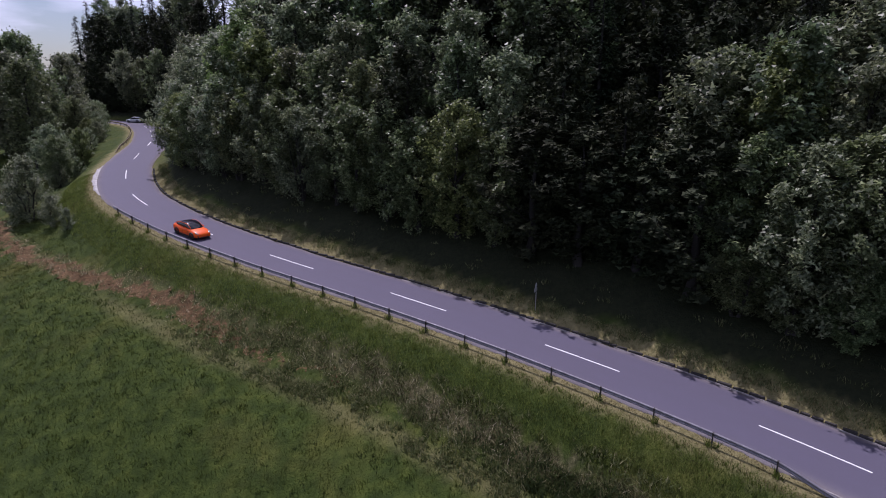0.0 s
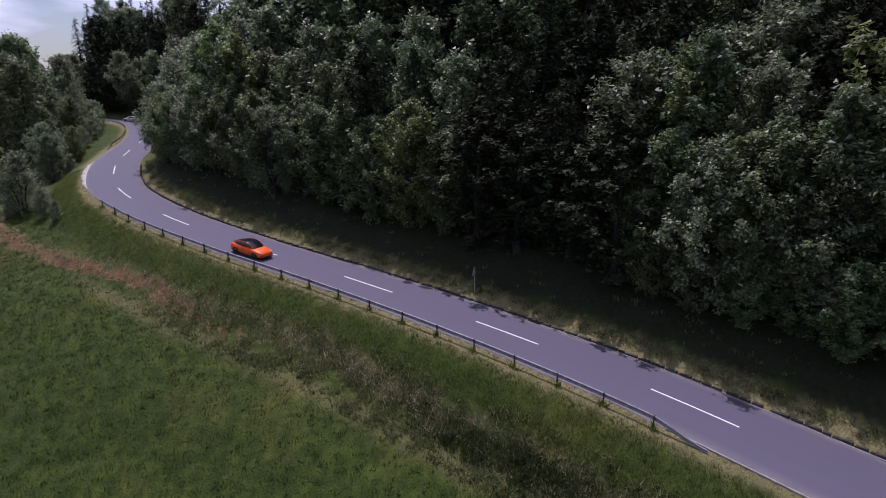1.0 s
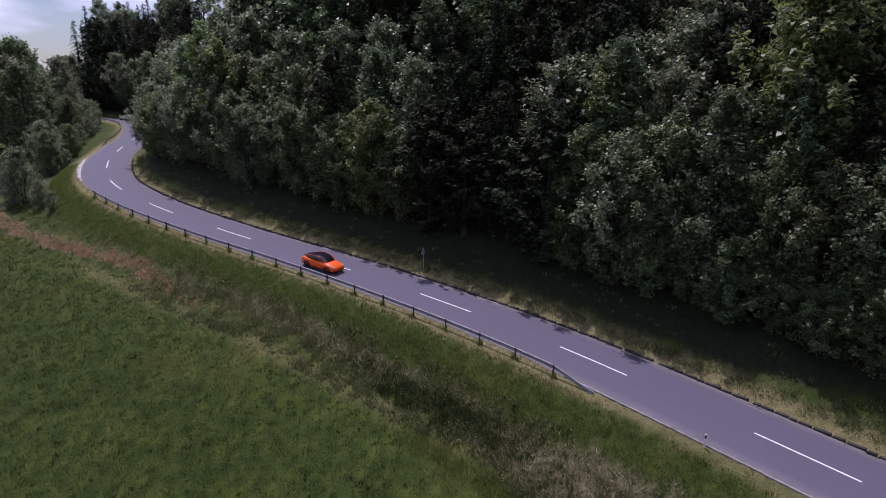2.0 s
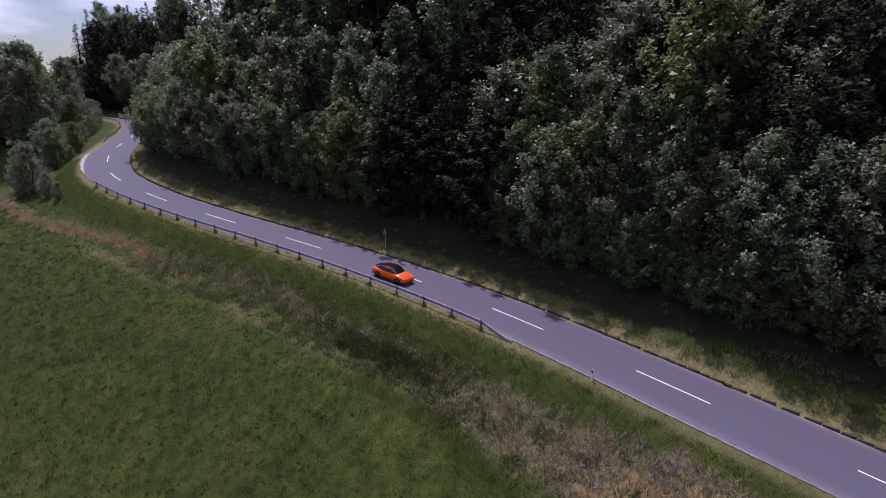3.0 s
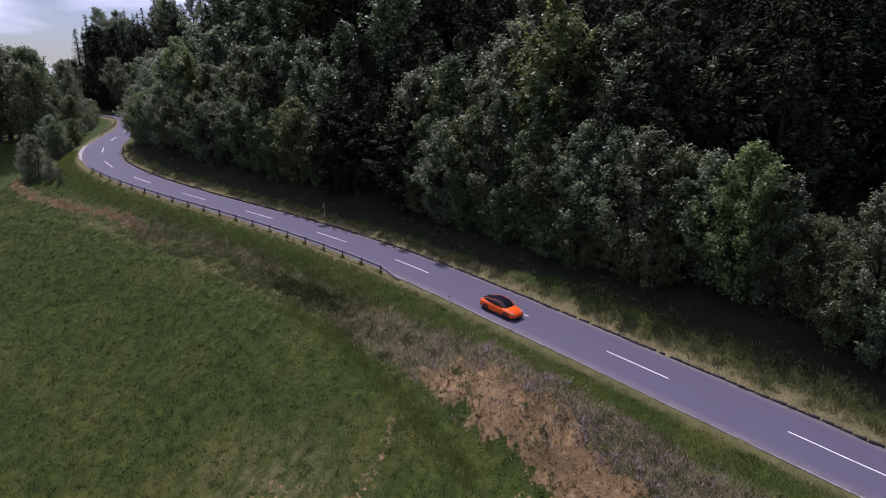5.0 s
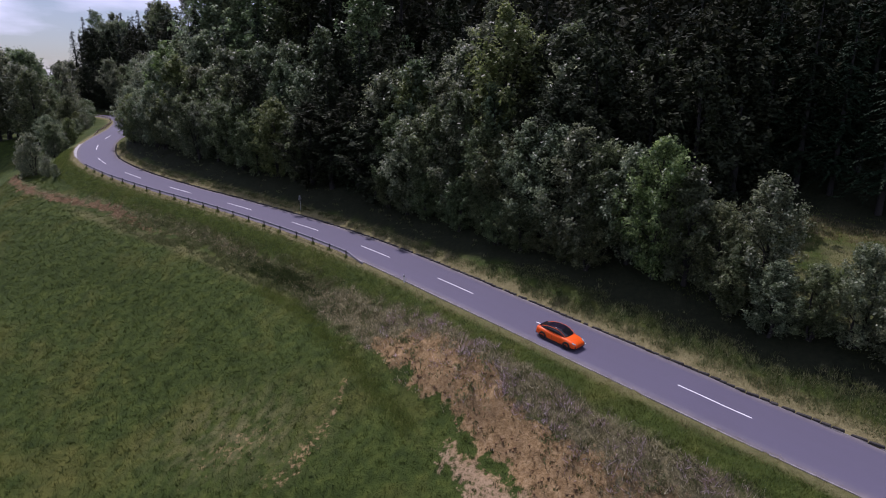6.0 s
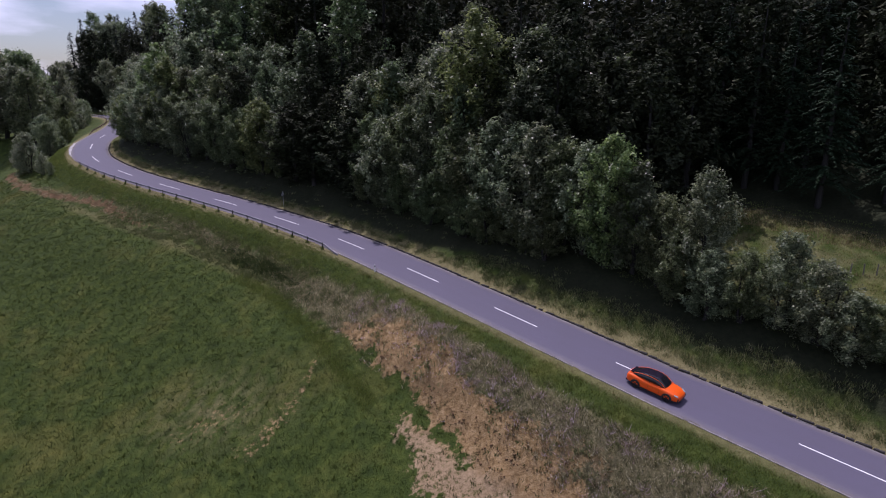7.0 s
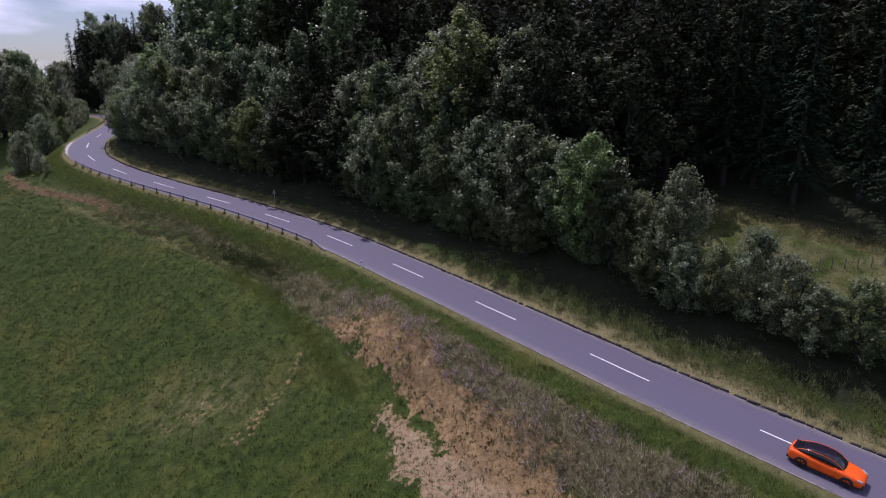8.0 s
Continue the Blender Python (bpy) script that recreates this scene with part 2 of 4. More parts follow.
def ground_material():
    m, n, l, p = node_material("meadow_ground")
    pos = n.new("ShaderNodeNewGeometry").outputs["Position"]
    grass = grass_colour(n, l, pos)
    fine_n = noise_tex(n, l, 2.2, 8, 0.7, pos)
    soil = ramp(n, l, fine_n, (0.30, (0.080, 0.050, 0.020)), (0.48, (0.225, 0.146, 0.066)), (0.72, (0.400, 0.285, 0.150)))
    soil = mix(n, l, ramp(n, l, noise_tex(n, l, 0.55, 5, 0.6, pos), (0.45, (0, 0, 0)), (0.65, (0.5, 0.5, 0.5))), soil, (0.105, 0.070, 0.038))
    verge = ramp(n, l, fine_n, (0.3, (0.125, 0.115, 0.048)), (0.7, (0.255, 0.220, 0.110)))
    brush = ramp(n, l, fine_n, (0.3, (0.060, 0.054, 0.026)), (0.7, (0.210, 0.182, 0.098)))
    # floor tone lowered to include the shade under the trees
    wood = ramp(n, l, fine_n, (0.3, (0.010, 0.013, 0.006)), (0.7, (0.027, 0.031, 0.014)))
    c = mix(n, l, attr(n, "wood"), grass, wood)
    c = mix(n, l, attr(n, "verge"), c, verge)
    c = mix(n, l, attr(n, "brush"), c, brush)
    edge = math_node(n, l, "ADD", attr(n, "soil"), math_node(n, l, "MULTIPLY", math_node(n, l, "SUBTRACT", fine_n, 0.5), 1.9))
    sm = ramp(n, l, edge, (0.38, (0, 0, 0)), (0.62, (1, 1, 1)))
    pale = ramp(n, l, fine_n, (0.3, (0.165, 0.112, 0.058)), (0.7, (0.350, 0.255, 0.155)))
    soil = mix(n, l, attr(n, "pale"), soil, pale)
    red = ramp(n, l, fine_n, (0.30, (0.045, 0.027, 0.013)), (0.5, (0.105, 0.063, 0.030)), (0.72, (0.215, 0.138, 0.070)))
    soil = mix(n, l, attr(n, "red"), soil, red)
    c = mix(n, l, sm, c, soil)
    l.new(c, p.inputs["Base Color"])
    p.inputs["Roughness"].default_value, p.inputs["Specular IOR Level"].default_value = 0.9, 0.15
    bump(n, l, p, noise_tex(n, l, 5.0, 8, 0.7, pos), 0.9, 0.15)
    return m


def blade_material(name, tone):
    m, n, l, p = node_material(name)
    pos = n.new("ShaderNodeNewGeometry")
    rnd = pos.outputs["Random Per Island"]
    if tone == "grass":
        c = grass_colour(n, l, pos.outputs["Position"])
        c = mix(n, l, ramp(n, l, rnd, (0.0, (0, 0, 0)), (1.0, (0.7, 0.7, 0.7))), c, (0.078, 0.097, 0.018))
    else:
        c = ramp(n, l, rnd, *tone)
    l.new(c, p.inputs["Base Color"])
    p.inputs["Roughness"].default_value, p.inputs["Specular IOR Level"].default_value = 0.6, 0.25
    t = n.new("ShaderNodeBsdfTranslucent")
    l.new(c, t.inputs["Color"])
    ms = n.new("ShaderNodeMixShader")
    ms.inputs[0].default_value = 0.45
    l.new(p.outputs[0], ms.inputs[1])
    l.new(t.outputs[0], ms.inputs[2])
    l.new(ms.outputs[0], n["Material Output"].inputs["Surface"])
    return m


def leaf_material(name, dark, light, through_light=0.35, rough=0.46):
    m, n, l, p = node_material(name)
    g = n.new("ShaderNodeNewGeometry")
    oi = n.new("ShaderNodeObjectInfo").outputs["Random"]
    c = ramp(n, l, g.outputs["Random Per Island"], (0.0, dark), (0.75, light), (1.0, tuple(min(1, v * 1.6 + 0.02) for v in light)))
    patch = noise_tex(n, l, 0.45, 3, 0.5, g.outputs["Position"])
    c = mix(n, l, ramp(n, l, patch, (0.35, (0, 0, 0)), (0.7, (0.5, 0.5, 0.5))), c, tuple(v * k for v, k in zip(dark, (0.8, 0.85, 0.9))))
    hs = n.new("ShaderNodeHueSaturation")
    l.new(math_node(n, l, "ADD", math_node(n, l, "MULTIPLY", oi, 0.05), 0.478), hs.inputs["Hue"])
    l.new(math_node(n, l, "ADD", math_node(n, l, "MULTIPLY", oi, 0.35), 0.80), hs.inputs["Value"])
    l.new(c, hs.inputs["Color"])
    c = hs.outputs["Color"]
    l.new(c, p.inputs["Base Color"])
    p.inputs["Roughness"].default_value, p.inputs["Specular IOR Level"].default_value = rough, 0.5 if rough < 0.6 else 0.12
    t = n.new("ShaderNodeBsdfTranslucent")
    l.new(c, t.inputs["Color"])
    ms = n.new("ShaderNodeMixShader")
    ms.inputs[0].default_value = through_light
    l.new(p.outputs[0], ms.inputs[1])
    l.new(t.outputs[0], ms.inputs[2])
    l.new(ms.outputs[0], n["Material Output"].inputs["Surface"])
    return m


def asphalt_material():
    m, n, l, p = node_material("asphalt")
    pos = n.new("ShaderNodeNewGeometry").outputs["Position"]
    grain = noise_tex(n, l, 45, 4, 0.7, pos)
    stain = noise_tex(n, l, 0.35, 6, 0.6, pos)
    c = ramp(n, l, grain, (0.3, (0.080, 0.071, 0.108)), (0.7, (0.112, 0.101, 0.147)))
    c = mix(n, l, ramp(n, l, stain, (0.35, (0, 0, 0)), (0.7, (0.4, 0.4, 0.4))), c, (0.090, 0.081, 0.112))
    track = attr(n, "track")
    c = mix(n, l, math_node(n, l, "MULTIPLY", track, 0.18), c, (0.084, 0.076, 0.106))
    dust = math_node(n, l, "MULTIPLY", math_node(n, l, "POWER", attr(n, "edge"), 3.0), noise_tex(n, l, 1.3, 6, 0.7, pos))
    c = mix(n, l, dust, c, (0.30, 0.265, 0.245))
    l.new(c, p.inputs["Base Color"])
    p.inputs["Roughness"].default_value, p.inputs["Specular IOR Level"].default_value = 0.75, 0.3
    bump(n, l, p, grain, 0.25, 0.01)
    return m


def paint_material():
    m, n, l, p = node_material("road_paint")
    pos = n.new("ShaderNodeNewGeometry").outputs["Position"]
    f = noise_tex(n, l, 9, 6, 0.7, pos)
    l.new(ramp(n, l, f, (0.25, (0.38, 0.37, 0.40)), (0.45, (0.74, 0.74, 0.76))), p.inputs["Base Color"])
    p.inputs["Roughness"].default_value = 0.6
    return m


M_GROUND = ground_material()
M_GRASS = blade_material("grass_blade", "grass")
M_STRAW = blade_material("straw_blade", ((0.0, (0.13, 0.115, 0.045)), (0.5, (0.26, 0.22, 0.11)), (1.0, (0.36, 0.31, 0.17))))
M_TALL = blade_material("tall_grass_blade", ((0.0, (0.078, 0.110, 0.022)), (0.6, (0.138, 0.180, 0.040)), (1.0, (0.215, 0.240, 0.070))))
M_DARKWEED = blade_material("dark_weed_leaf", ((0.0, (0.026, 0.042, 0.012)), (0.7, (0.046, 0.066, 0.019)), (1.0, (0.110, 0.130, 0.042))))
M_WEED = blade_material("weed_leaf", ((0.0, (0.062, 0.080, 0.026)), (0.6, (0.128, 0.152, 0.056)), (1.0, (0.270, 0.255, 0.135))))
M_TWIG = blade_material("dead_twig", ((0.0, (0.046, 0.050, 0.022)), (0.4, (0.140, 0.134, 0.058)), (0.8, (0.37, 0.335, 0.19)), (1.0, (0.60, 0.55, 0.39))))
M_PURPLE = blade_material("mauve_twig", ((0.0, (0.13, 0.080, 0.075)), (0.5, (0.38, 0.275, 0.25)), (1.0, (0.74, 0.60, 0.70))))
M_CLOD = plain("soil_clod", (0.15, 0.088, 0.040), 0.95, vary=0.5, scale=3)
M_ASPHALT, M_PAINT = asphalt_material(), paint_material()
M_KERB = plain("drain_stone", (0.030, 0.027, 0.025), 0.9, vary=0.5, scale=3)
M_GRAVEL = plain("pale_gravel", (0.40, 0.38, 0.38), 0.95, vary=0.45, scale=2.5)
M_LIP = plain("worn_concrete", (0.27, 0.25, 0.25), 0.9, vary=0.35, scale=2)
M_BARK = plain("bark", (0.020, 0.018, 0.016), 0.9, vary=0.4, scale=5)
M_PALE_BARK = plain("pale_bark", (0.17, 0.15, 0.13), 0.9, vary=0.4, scale=5)
M_ZINC = plain("galvanised_steel", (0.19, 0.18, 0.205), 0.6, 0.4, vary=0.3, scale=3)
M_RUST = plain("weathered_steel", (0.34, 0.27, 0.19), 0.75, 0.1, vary=0.4, scale=4)
M_POST = plain("dark_steel_post", (0.05, 0.045, 0.042), 0.7, 0.3, vary=0.3)
M_WHITE = plain("white_plastic", (0.75, 0.75, 0.75), 0.45, vary=0.05)
M_BLACK = plain("black_plastic", (0.02, 0.02, 0.022), 0.5, vary=0.2)
M_SIGN = plain("bare_aluminium", (0.45, 0.45, 0.46), 0.4, 0.8, vary=0.1)
LEAF = {
    "grey": leaf_material("silver_green_leaf", (0.048, 0.072, 0.031), (0.262, 0.294, 0.168), 0.50),
    "green": leaf_material("mid_green_leaf", (0.046, 0.074, 0.024), (0.212, 0.252, 0.116), 0.50),
    "lime": leaf_material("fresh_green_leaf", (0.062, 0.098, 0.024), (0.240, 0.280, 0.100), 0.50),
    "brown": leaf_material("olive_leaf", (0.044, 0.060, 0.025), (0.142, 0.178, 0.085), 0.45),
    # green leaf darkened so its colour carries the shade inside the wood
    "dark": leaf_material("shaded_green_leaf", (0.014, 0.019, 0.010), (0.042, 0.050, 0.023), 0.15, 0.75),
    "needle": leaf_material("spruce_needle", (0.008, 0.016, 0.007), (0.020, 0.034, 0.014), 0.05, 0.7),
}


# ---- mesh helpers ----
def mesh_from(name, verts, faces, mats, index=None, smooth=False):
    """A mesh from arrays: verts N x 3, faces M x 3 or M x 4 (or a list of tuples)."""
    me = bpy.data.meshes.new(name)
    if isinstance(faces, np.ndarray):
        k = faces.shape[1]
        me.vertices.add(len(verts))
        me.vertices.foreach_set("co", np.ascontiguousarray(verts, np.float32).ravel())
        me.loops.add(faces.size)
        me.loops.foreach_set("vertex_index", np.ascontiguousarray(faces, np.int32).ravel())
        me.polygons.add(len(faces))
        me.polygons.foreach_set("loop_start", np.arange(0, faces.size, k, dtype=np.int32))
        me.update(calc_edges=True)
    else:
        me.from_pydata([tuple(v) for v in verts], [], faces)
    for m in mats if isinstance(mats, (list, tuple)) else (mats,):
        me.materials.append(m)
    if index is not None:
        me.polygons.foreach_set("material_index", np.asarray(index, np.int32))
    if smooth:
        me.polygons.foreach_set("use_smooth", np.ones(len(me.polygons), bool))
    me.update()
    return me


def part(name, bm, material, parent, label="", smooth=False):
    me = bpy.data.meshes.new(name)
    bm.to_mesh(me)
    bm.free()
    me.materials.append(material)
    if smooth:
        me.polygons.foreach_set("use_smooth", np.ones(len(me.polygons), bool))
    ob = new(name, me)
    ob.parent = parent
    return tagged(ob, label)


def part_mesh(name, me, parent, label=""):
    ob = new(name, me)
    ob.parent = parent
    return tagged(ob, label)


def box(bm, size, at=(0, 0, 0), turn=None, bevel=0.0):
    m = Matrix.Translation(at) @ (turn or Matrix()) @ Matrix.Diagonal((*size, 1))
    vs = bmesh.ops.create_cube(bm, size=1, matrix=m)["verts"]
    if bevel:
        es = list({e for v in vs for e in v.link_edges})
        bmesh.ops.bevel(bm, geom=es, offset=bevel, segments=2, affect="EDGES", profile=0.6)
    return bm


def tube(points, radii, sides=7):
    """Verts and quads of a tapered tube along points."""
    pts = [np.array(p, float) for p in points]
    V, F = [], []
    for i, p in enumerate(pts):
        t = pts[min(i + 1, len(pts) - 1)] - pts[max(i - 1, 0)]
        t /= np.linalg.norm(t) + 1e-9
        u = np.cross(t, (1.0, 0.13, 0.07) if abs(t[0]) < 0.9 else (0, 1.0, 0))
        u /= np.linalg.norm(u)
        v = np.cross(t, u)
        for k in range(sides):
            a = 2 * math.pi * k / sides
            V.append(p + radii[i] * (math.cos(a) * u + math.sin(a) * v))
    for i in range(len(pts) - 1):
        for k in range(sides):
            a, b = i * sides + k, i * sides + (k + 1) % sides
            F.append((a, b, b + sides, a + sides))
    return V, F


def join_tubes(list_of):
    V, F = [], []
    for v, f in list_of:
        o = len(V)
        V += list(v)
        F += [tuple(i + o for i in q) for q in f]
    return V, F


# ---- ground ----
def axis(lo, hi, *bands, grow=1.16):
    """Grid lines: bands of (from, to, step), and growing steps outside them."""
    a = [v for p, q, st in bands for v in np.arange(p, q - 1e-6, st)]
    g = bands[-1][2]
    while a[-1] < hi:
        g *= grow
        a.append(a[-1] + g)
    g = bands[0][2]
    while a[0] > lo:
        g *= grow
        a.insert(0, a[0] - g)
    return np.array(a)


def build_ground():
    gx = axis(-2500, 2500, (-130, -48, 1.0), (-48, 72, 0.55), (72, 92, 0.8))
    gy = axis(-2500, 3500, (-46, 82, 0.55), (82, 196, 1.0))
    X, Y = np.meshgrid(gx, gy)
    x, y = X.ravel(), Y.ravel()
    h, s, d = ground_z(x, y)
    V = np.stack([x, y, h], 1)
    nx, ny = len(gx), len(gy)
    i = (np.arange(ny - 1)[:, None] * nx + np.arange(nx - 1)[None, :]).ravel()
    F = np.stack([i, i + 1, i + nx + 1, i + nx], 1)
    me = mesh_from("ground", V, F, M_GROUND, smooth=True)
    for name, f in (("soil", soil_mask), ("brush", brush_mask), ("verge", verge_mask), ("wood", wood_shade_mask), ("pale", pale_mask), ("red", red_mask)):
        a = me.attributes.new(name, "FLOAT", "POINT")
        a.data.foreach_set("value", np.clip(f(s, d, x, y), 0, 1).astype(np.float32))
    return tagged(new("ground", me), "sloping green meadow with bare soil banks and shade-darkened woodland floor", "ground", kind="structure")


def strip(s, offs, lift):
    """Verts and quads of a band along the road, at the offsets and lifts given."""
    V = np.concatenate([on_road(s, o, z) for o, z in zip(offs, lift)], 0)
    n = len(s)
    F = []
    for k in range(len(offs) - 1):
        i = np.arange(n - 1) + k * n
        F.append(np.stack([i, i + n, i + n + 1, i + 1], 1))
    return V, np.concatenate(F, 0)


def build_road():
    s = np.arange(-110, RS[-1] - 1, 1.0)
    offs = [-HALF - 0.37, -HALF - 0.32, -2.7, -1.75, -0.9, 0, 0.9, 1.75, 2.6, HALF, HALF + 0.05]
    lift = [-0.22, 0.0, 0.025, 0.04, 0.05, 0.06, 0.05, 0.04, 0.025, 0.0, -0.22]
    V, F = strip(s, offs, lift)
    n = len(s)
    ragged = 0.07 * wobble(V[:, 0], V[:, 1], 2.3, 31) + 0.05 * wobble(V[:, 0], V[:, 1], 0.9, 32)
    for k in (0, 1, 9, 10):
        sl = slice(k * n, (k + 1) * n)
        sg = -1 if k < 5 else 1
        V[sl, 0] += sg * ragged[sl] * np.interp(s, RS, RN[:, 0])
        V[sl, 1] += sg * ragged[sl] * np.interp(s, RS, RN[:, 1])
    me = mesh_from("road", V, F[:, ::-1].copy(), M_ASPHALT, smooth=True)
    e = np.repeat([1, 1, 0.25, 0, 0, 0, 0, 0, 0.25, 1, 1], n).astype(np.float32)
    tr = np.repeat([0, 0, 1, 0, 1, 0, 1, 0, 1, 0, 0], n).astype(np.float32)
    for name, val in (("edge", e), ("track", tr)):
        a = me.attributes.new(name, "FLOAT", "POINT")
        a.data.foreach_set("value", val)
    road = tagged(new("road", me), "two-lane grey asphalt country road with dashed centre line", "road", kind="structure")
    # dashed centre line
    for k in range(-4, 16):
        s0 = 15.0 * k + DASH_START
        ss = np.linspace(s0 - DASH, s0, 9)
        V, F = strip(ss, [-0.17, -0.04], [0.064, 0.064])
        V2, _ = strip(ss, [-0.17, -0.04], [0.050, 0.050])
        nn = len(V)
        ring = list(range(9)) + list(range(17, 8, -1))
        faces = [tuple(f[::-1]) for f in F.tolist()] + [(a, b, b + nn, a + nn) for a, b in zip(ring, ring[1:] + ring[:1])]
        me = mesh_from("centre_dash", np.concatenate([V, V2]), faces, M_PAINT)
        part_mesh("centre_dash", me, road)
    return road


DASH_START, DASH = 0.0, 5.9


def build_drain():
    """The broken stone edging with leaf litter along the wooded side."""
    rng = np.random.RandomState(8)
    V, F = [], []
    s = -60.0
    unit = np.array([(-1, -1, -1), (1, -1, -1), (1, 1, -1), (-1, 1, -1), (-1, -1, 1), (1, -1, 1), (1, 1, 1), (-1, 1, 1)]) * 0.5
    quads = [(0, 3, 2, 1), (4, 5, 6, 7), (0, 1, 5, 4), (1, 2, 6, 5), (2, 3, 7, 6), (3, 0, 4, 7)]
    while s < 150:
        w = rng.uniform(0.5, 1.3)
        c = on_road(s + w / 2, HALF + 0.24 + rng.uniform(-0.04, 0.04), 0.075)
        a = heading(s)
        size = np.array([w * 0.97, rng.uniform(0.20, 0.30), rng.uniform(0.14, 0.22)])
        v = (unit * np.where(unit[:, 2:] > 0, 0.9, 1.0)) * size
        R = np.array([[math.cos(a), -math.sin(a), 0], [math.sin(a), math.cos(a), 0], [0, 0, 1]])
        o = len(V)
        V += list(v @ R.T + c)
        F += [tuple(i + o for i in q) for q in quads]
        s += w + (rng.uniform(0.05, 0.5) if rng.rand() < 0.12 else 0.01)
    tagged(new("road_edging", mesh_from("road_edging", V, F, M_KERB)), "low broken dark stone edging along the asphalt", "kerb", kind="structure")


def build_lip():
    """The pale worn concrete lip along the meadow side, in broken lengths."""
    rng = np.random.RandomState(9)
    V, F = [], []
    s = -60.0
    while s < 250:
        wood = s > 57
        ln = rng.uniform(1.5, 6.0)
        ss = np.linspace(s, s + ln, 7) - (160 if wood else 0)
        o0 = HALF + 0.12 + rng.uniform(-0.02, 0.02) if wood else -HALF - 0.34 - rng.uniform(0, 0.04)
        w = rng.uniform(0.05, 0.09) if wood else rng.uniform(0.06, 0.12)
        v, f = strip(ss, [o0, o0 - 0.01, o0 - w, o0 - w - 0.01], [-0.1, 0.022, 0.016, -0.1])
        k = sum(len(q) for q in V)
        V.append(v)
        F += [tuple(int(i) + k for i in q[::-1]) for q in f]
        s += ln + (rng.uniform(0.2, 1.2) if rng.rand() < 0.3 else 0.02)
    tagged(new("road_lip", mesh_from("road_lip", np.concatenate(V), F, M_LIP)), "narrow pale worn concrete lip along the asphalt", "kerb", kind="structure")


# ---- grass and small growth ----
def blades(name, x, y, z, n, h, w, spread, material, label, category, seed, lean=0.35):
    """Tufts of n tapering blades at each place, joined."""
    rng = np.random.RandomState(seed)
    m = len(x) * n
    bx, by, bz = (np.repeat(v, n) for v in (x, y, z))
    hh = np.repeat(np.broadcast_to(h, x.shape), n) * rng.uniform(0.55, 1.15, m)
    ww = np.repeat(np.broadcast_to(w, x.shape), n) * rng.uniform(0.6, 1.3, m)
    bx = bx + rng.normal(0, 1, m) * spread
    by = by + rng.normal(0, 1, m) * spread
    a = rng.uniform(0, 2 * math.pi, m)
    b = rng.uniform(0, 2 * math.pi, m)
    ln = hh * rng.uniform(0.1, 2 * lean, m)
    tx, ty = np.cos(a) * ww / 2, np.sin(a) * ww / 2
    V = np.empty((m, 3, 3))
    V[:, 0] = np.stack([bx - tx, by - ty, bz - 0.05], 1)
    V[:, 1] = np.stack([bx + tx, by + ty, bz - 0.05], 1)
    V[:, 2] = np.stack([bx + np.cos(b) * ln, by + np.sin(b) * ln, bz + hh], 1)
    F = np.arange(m * 3).reshape(m, 3)
    return tagged(new(name, mesh_from(name, V.reshape(-1, 3), F, material)), label, category, kind="stuff")


def scatter(x0, x1, y0, y1, n, seed):
    rng = np.random.RandomState(seed)
    return rng.uniform(x0, x1, n), rng.uniform(y0, y1, n), rng


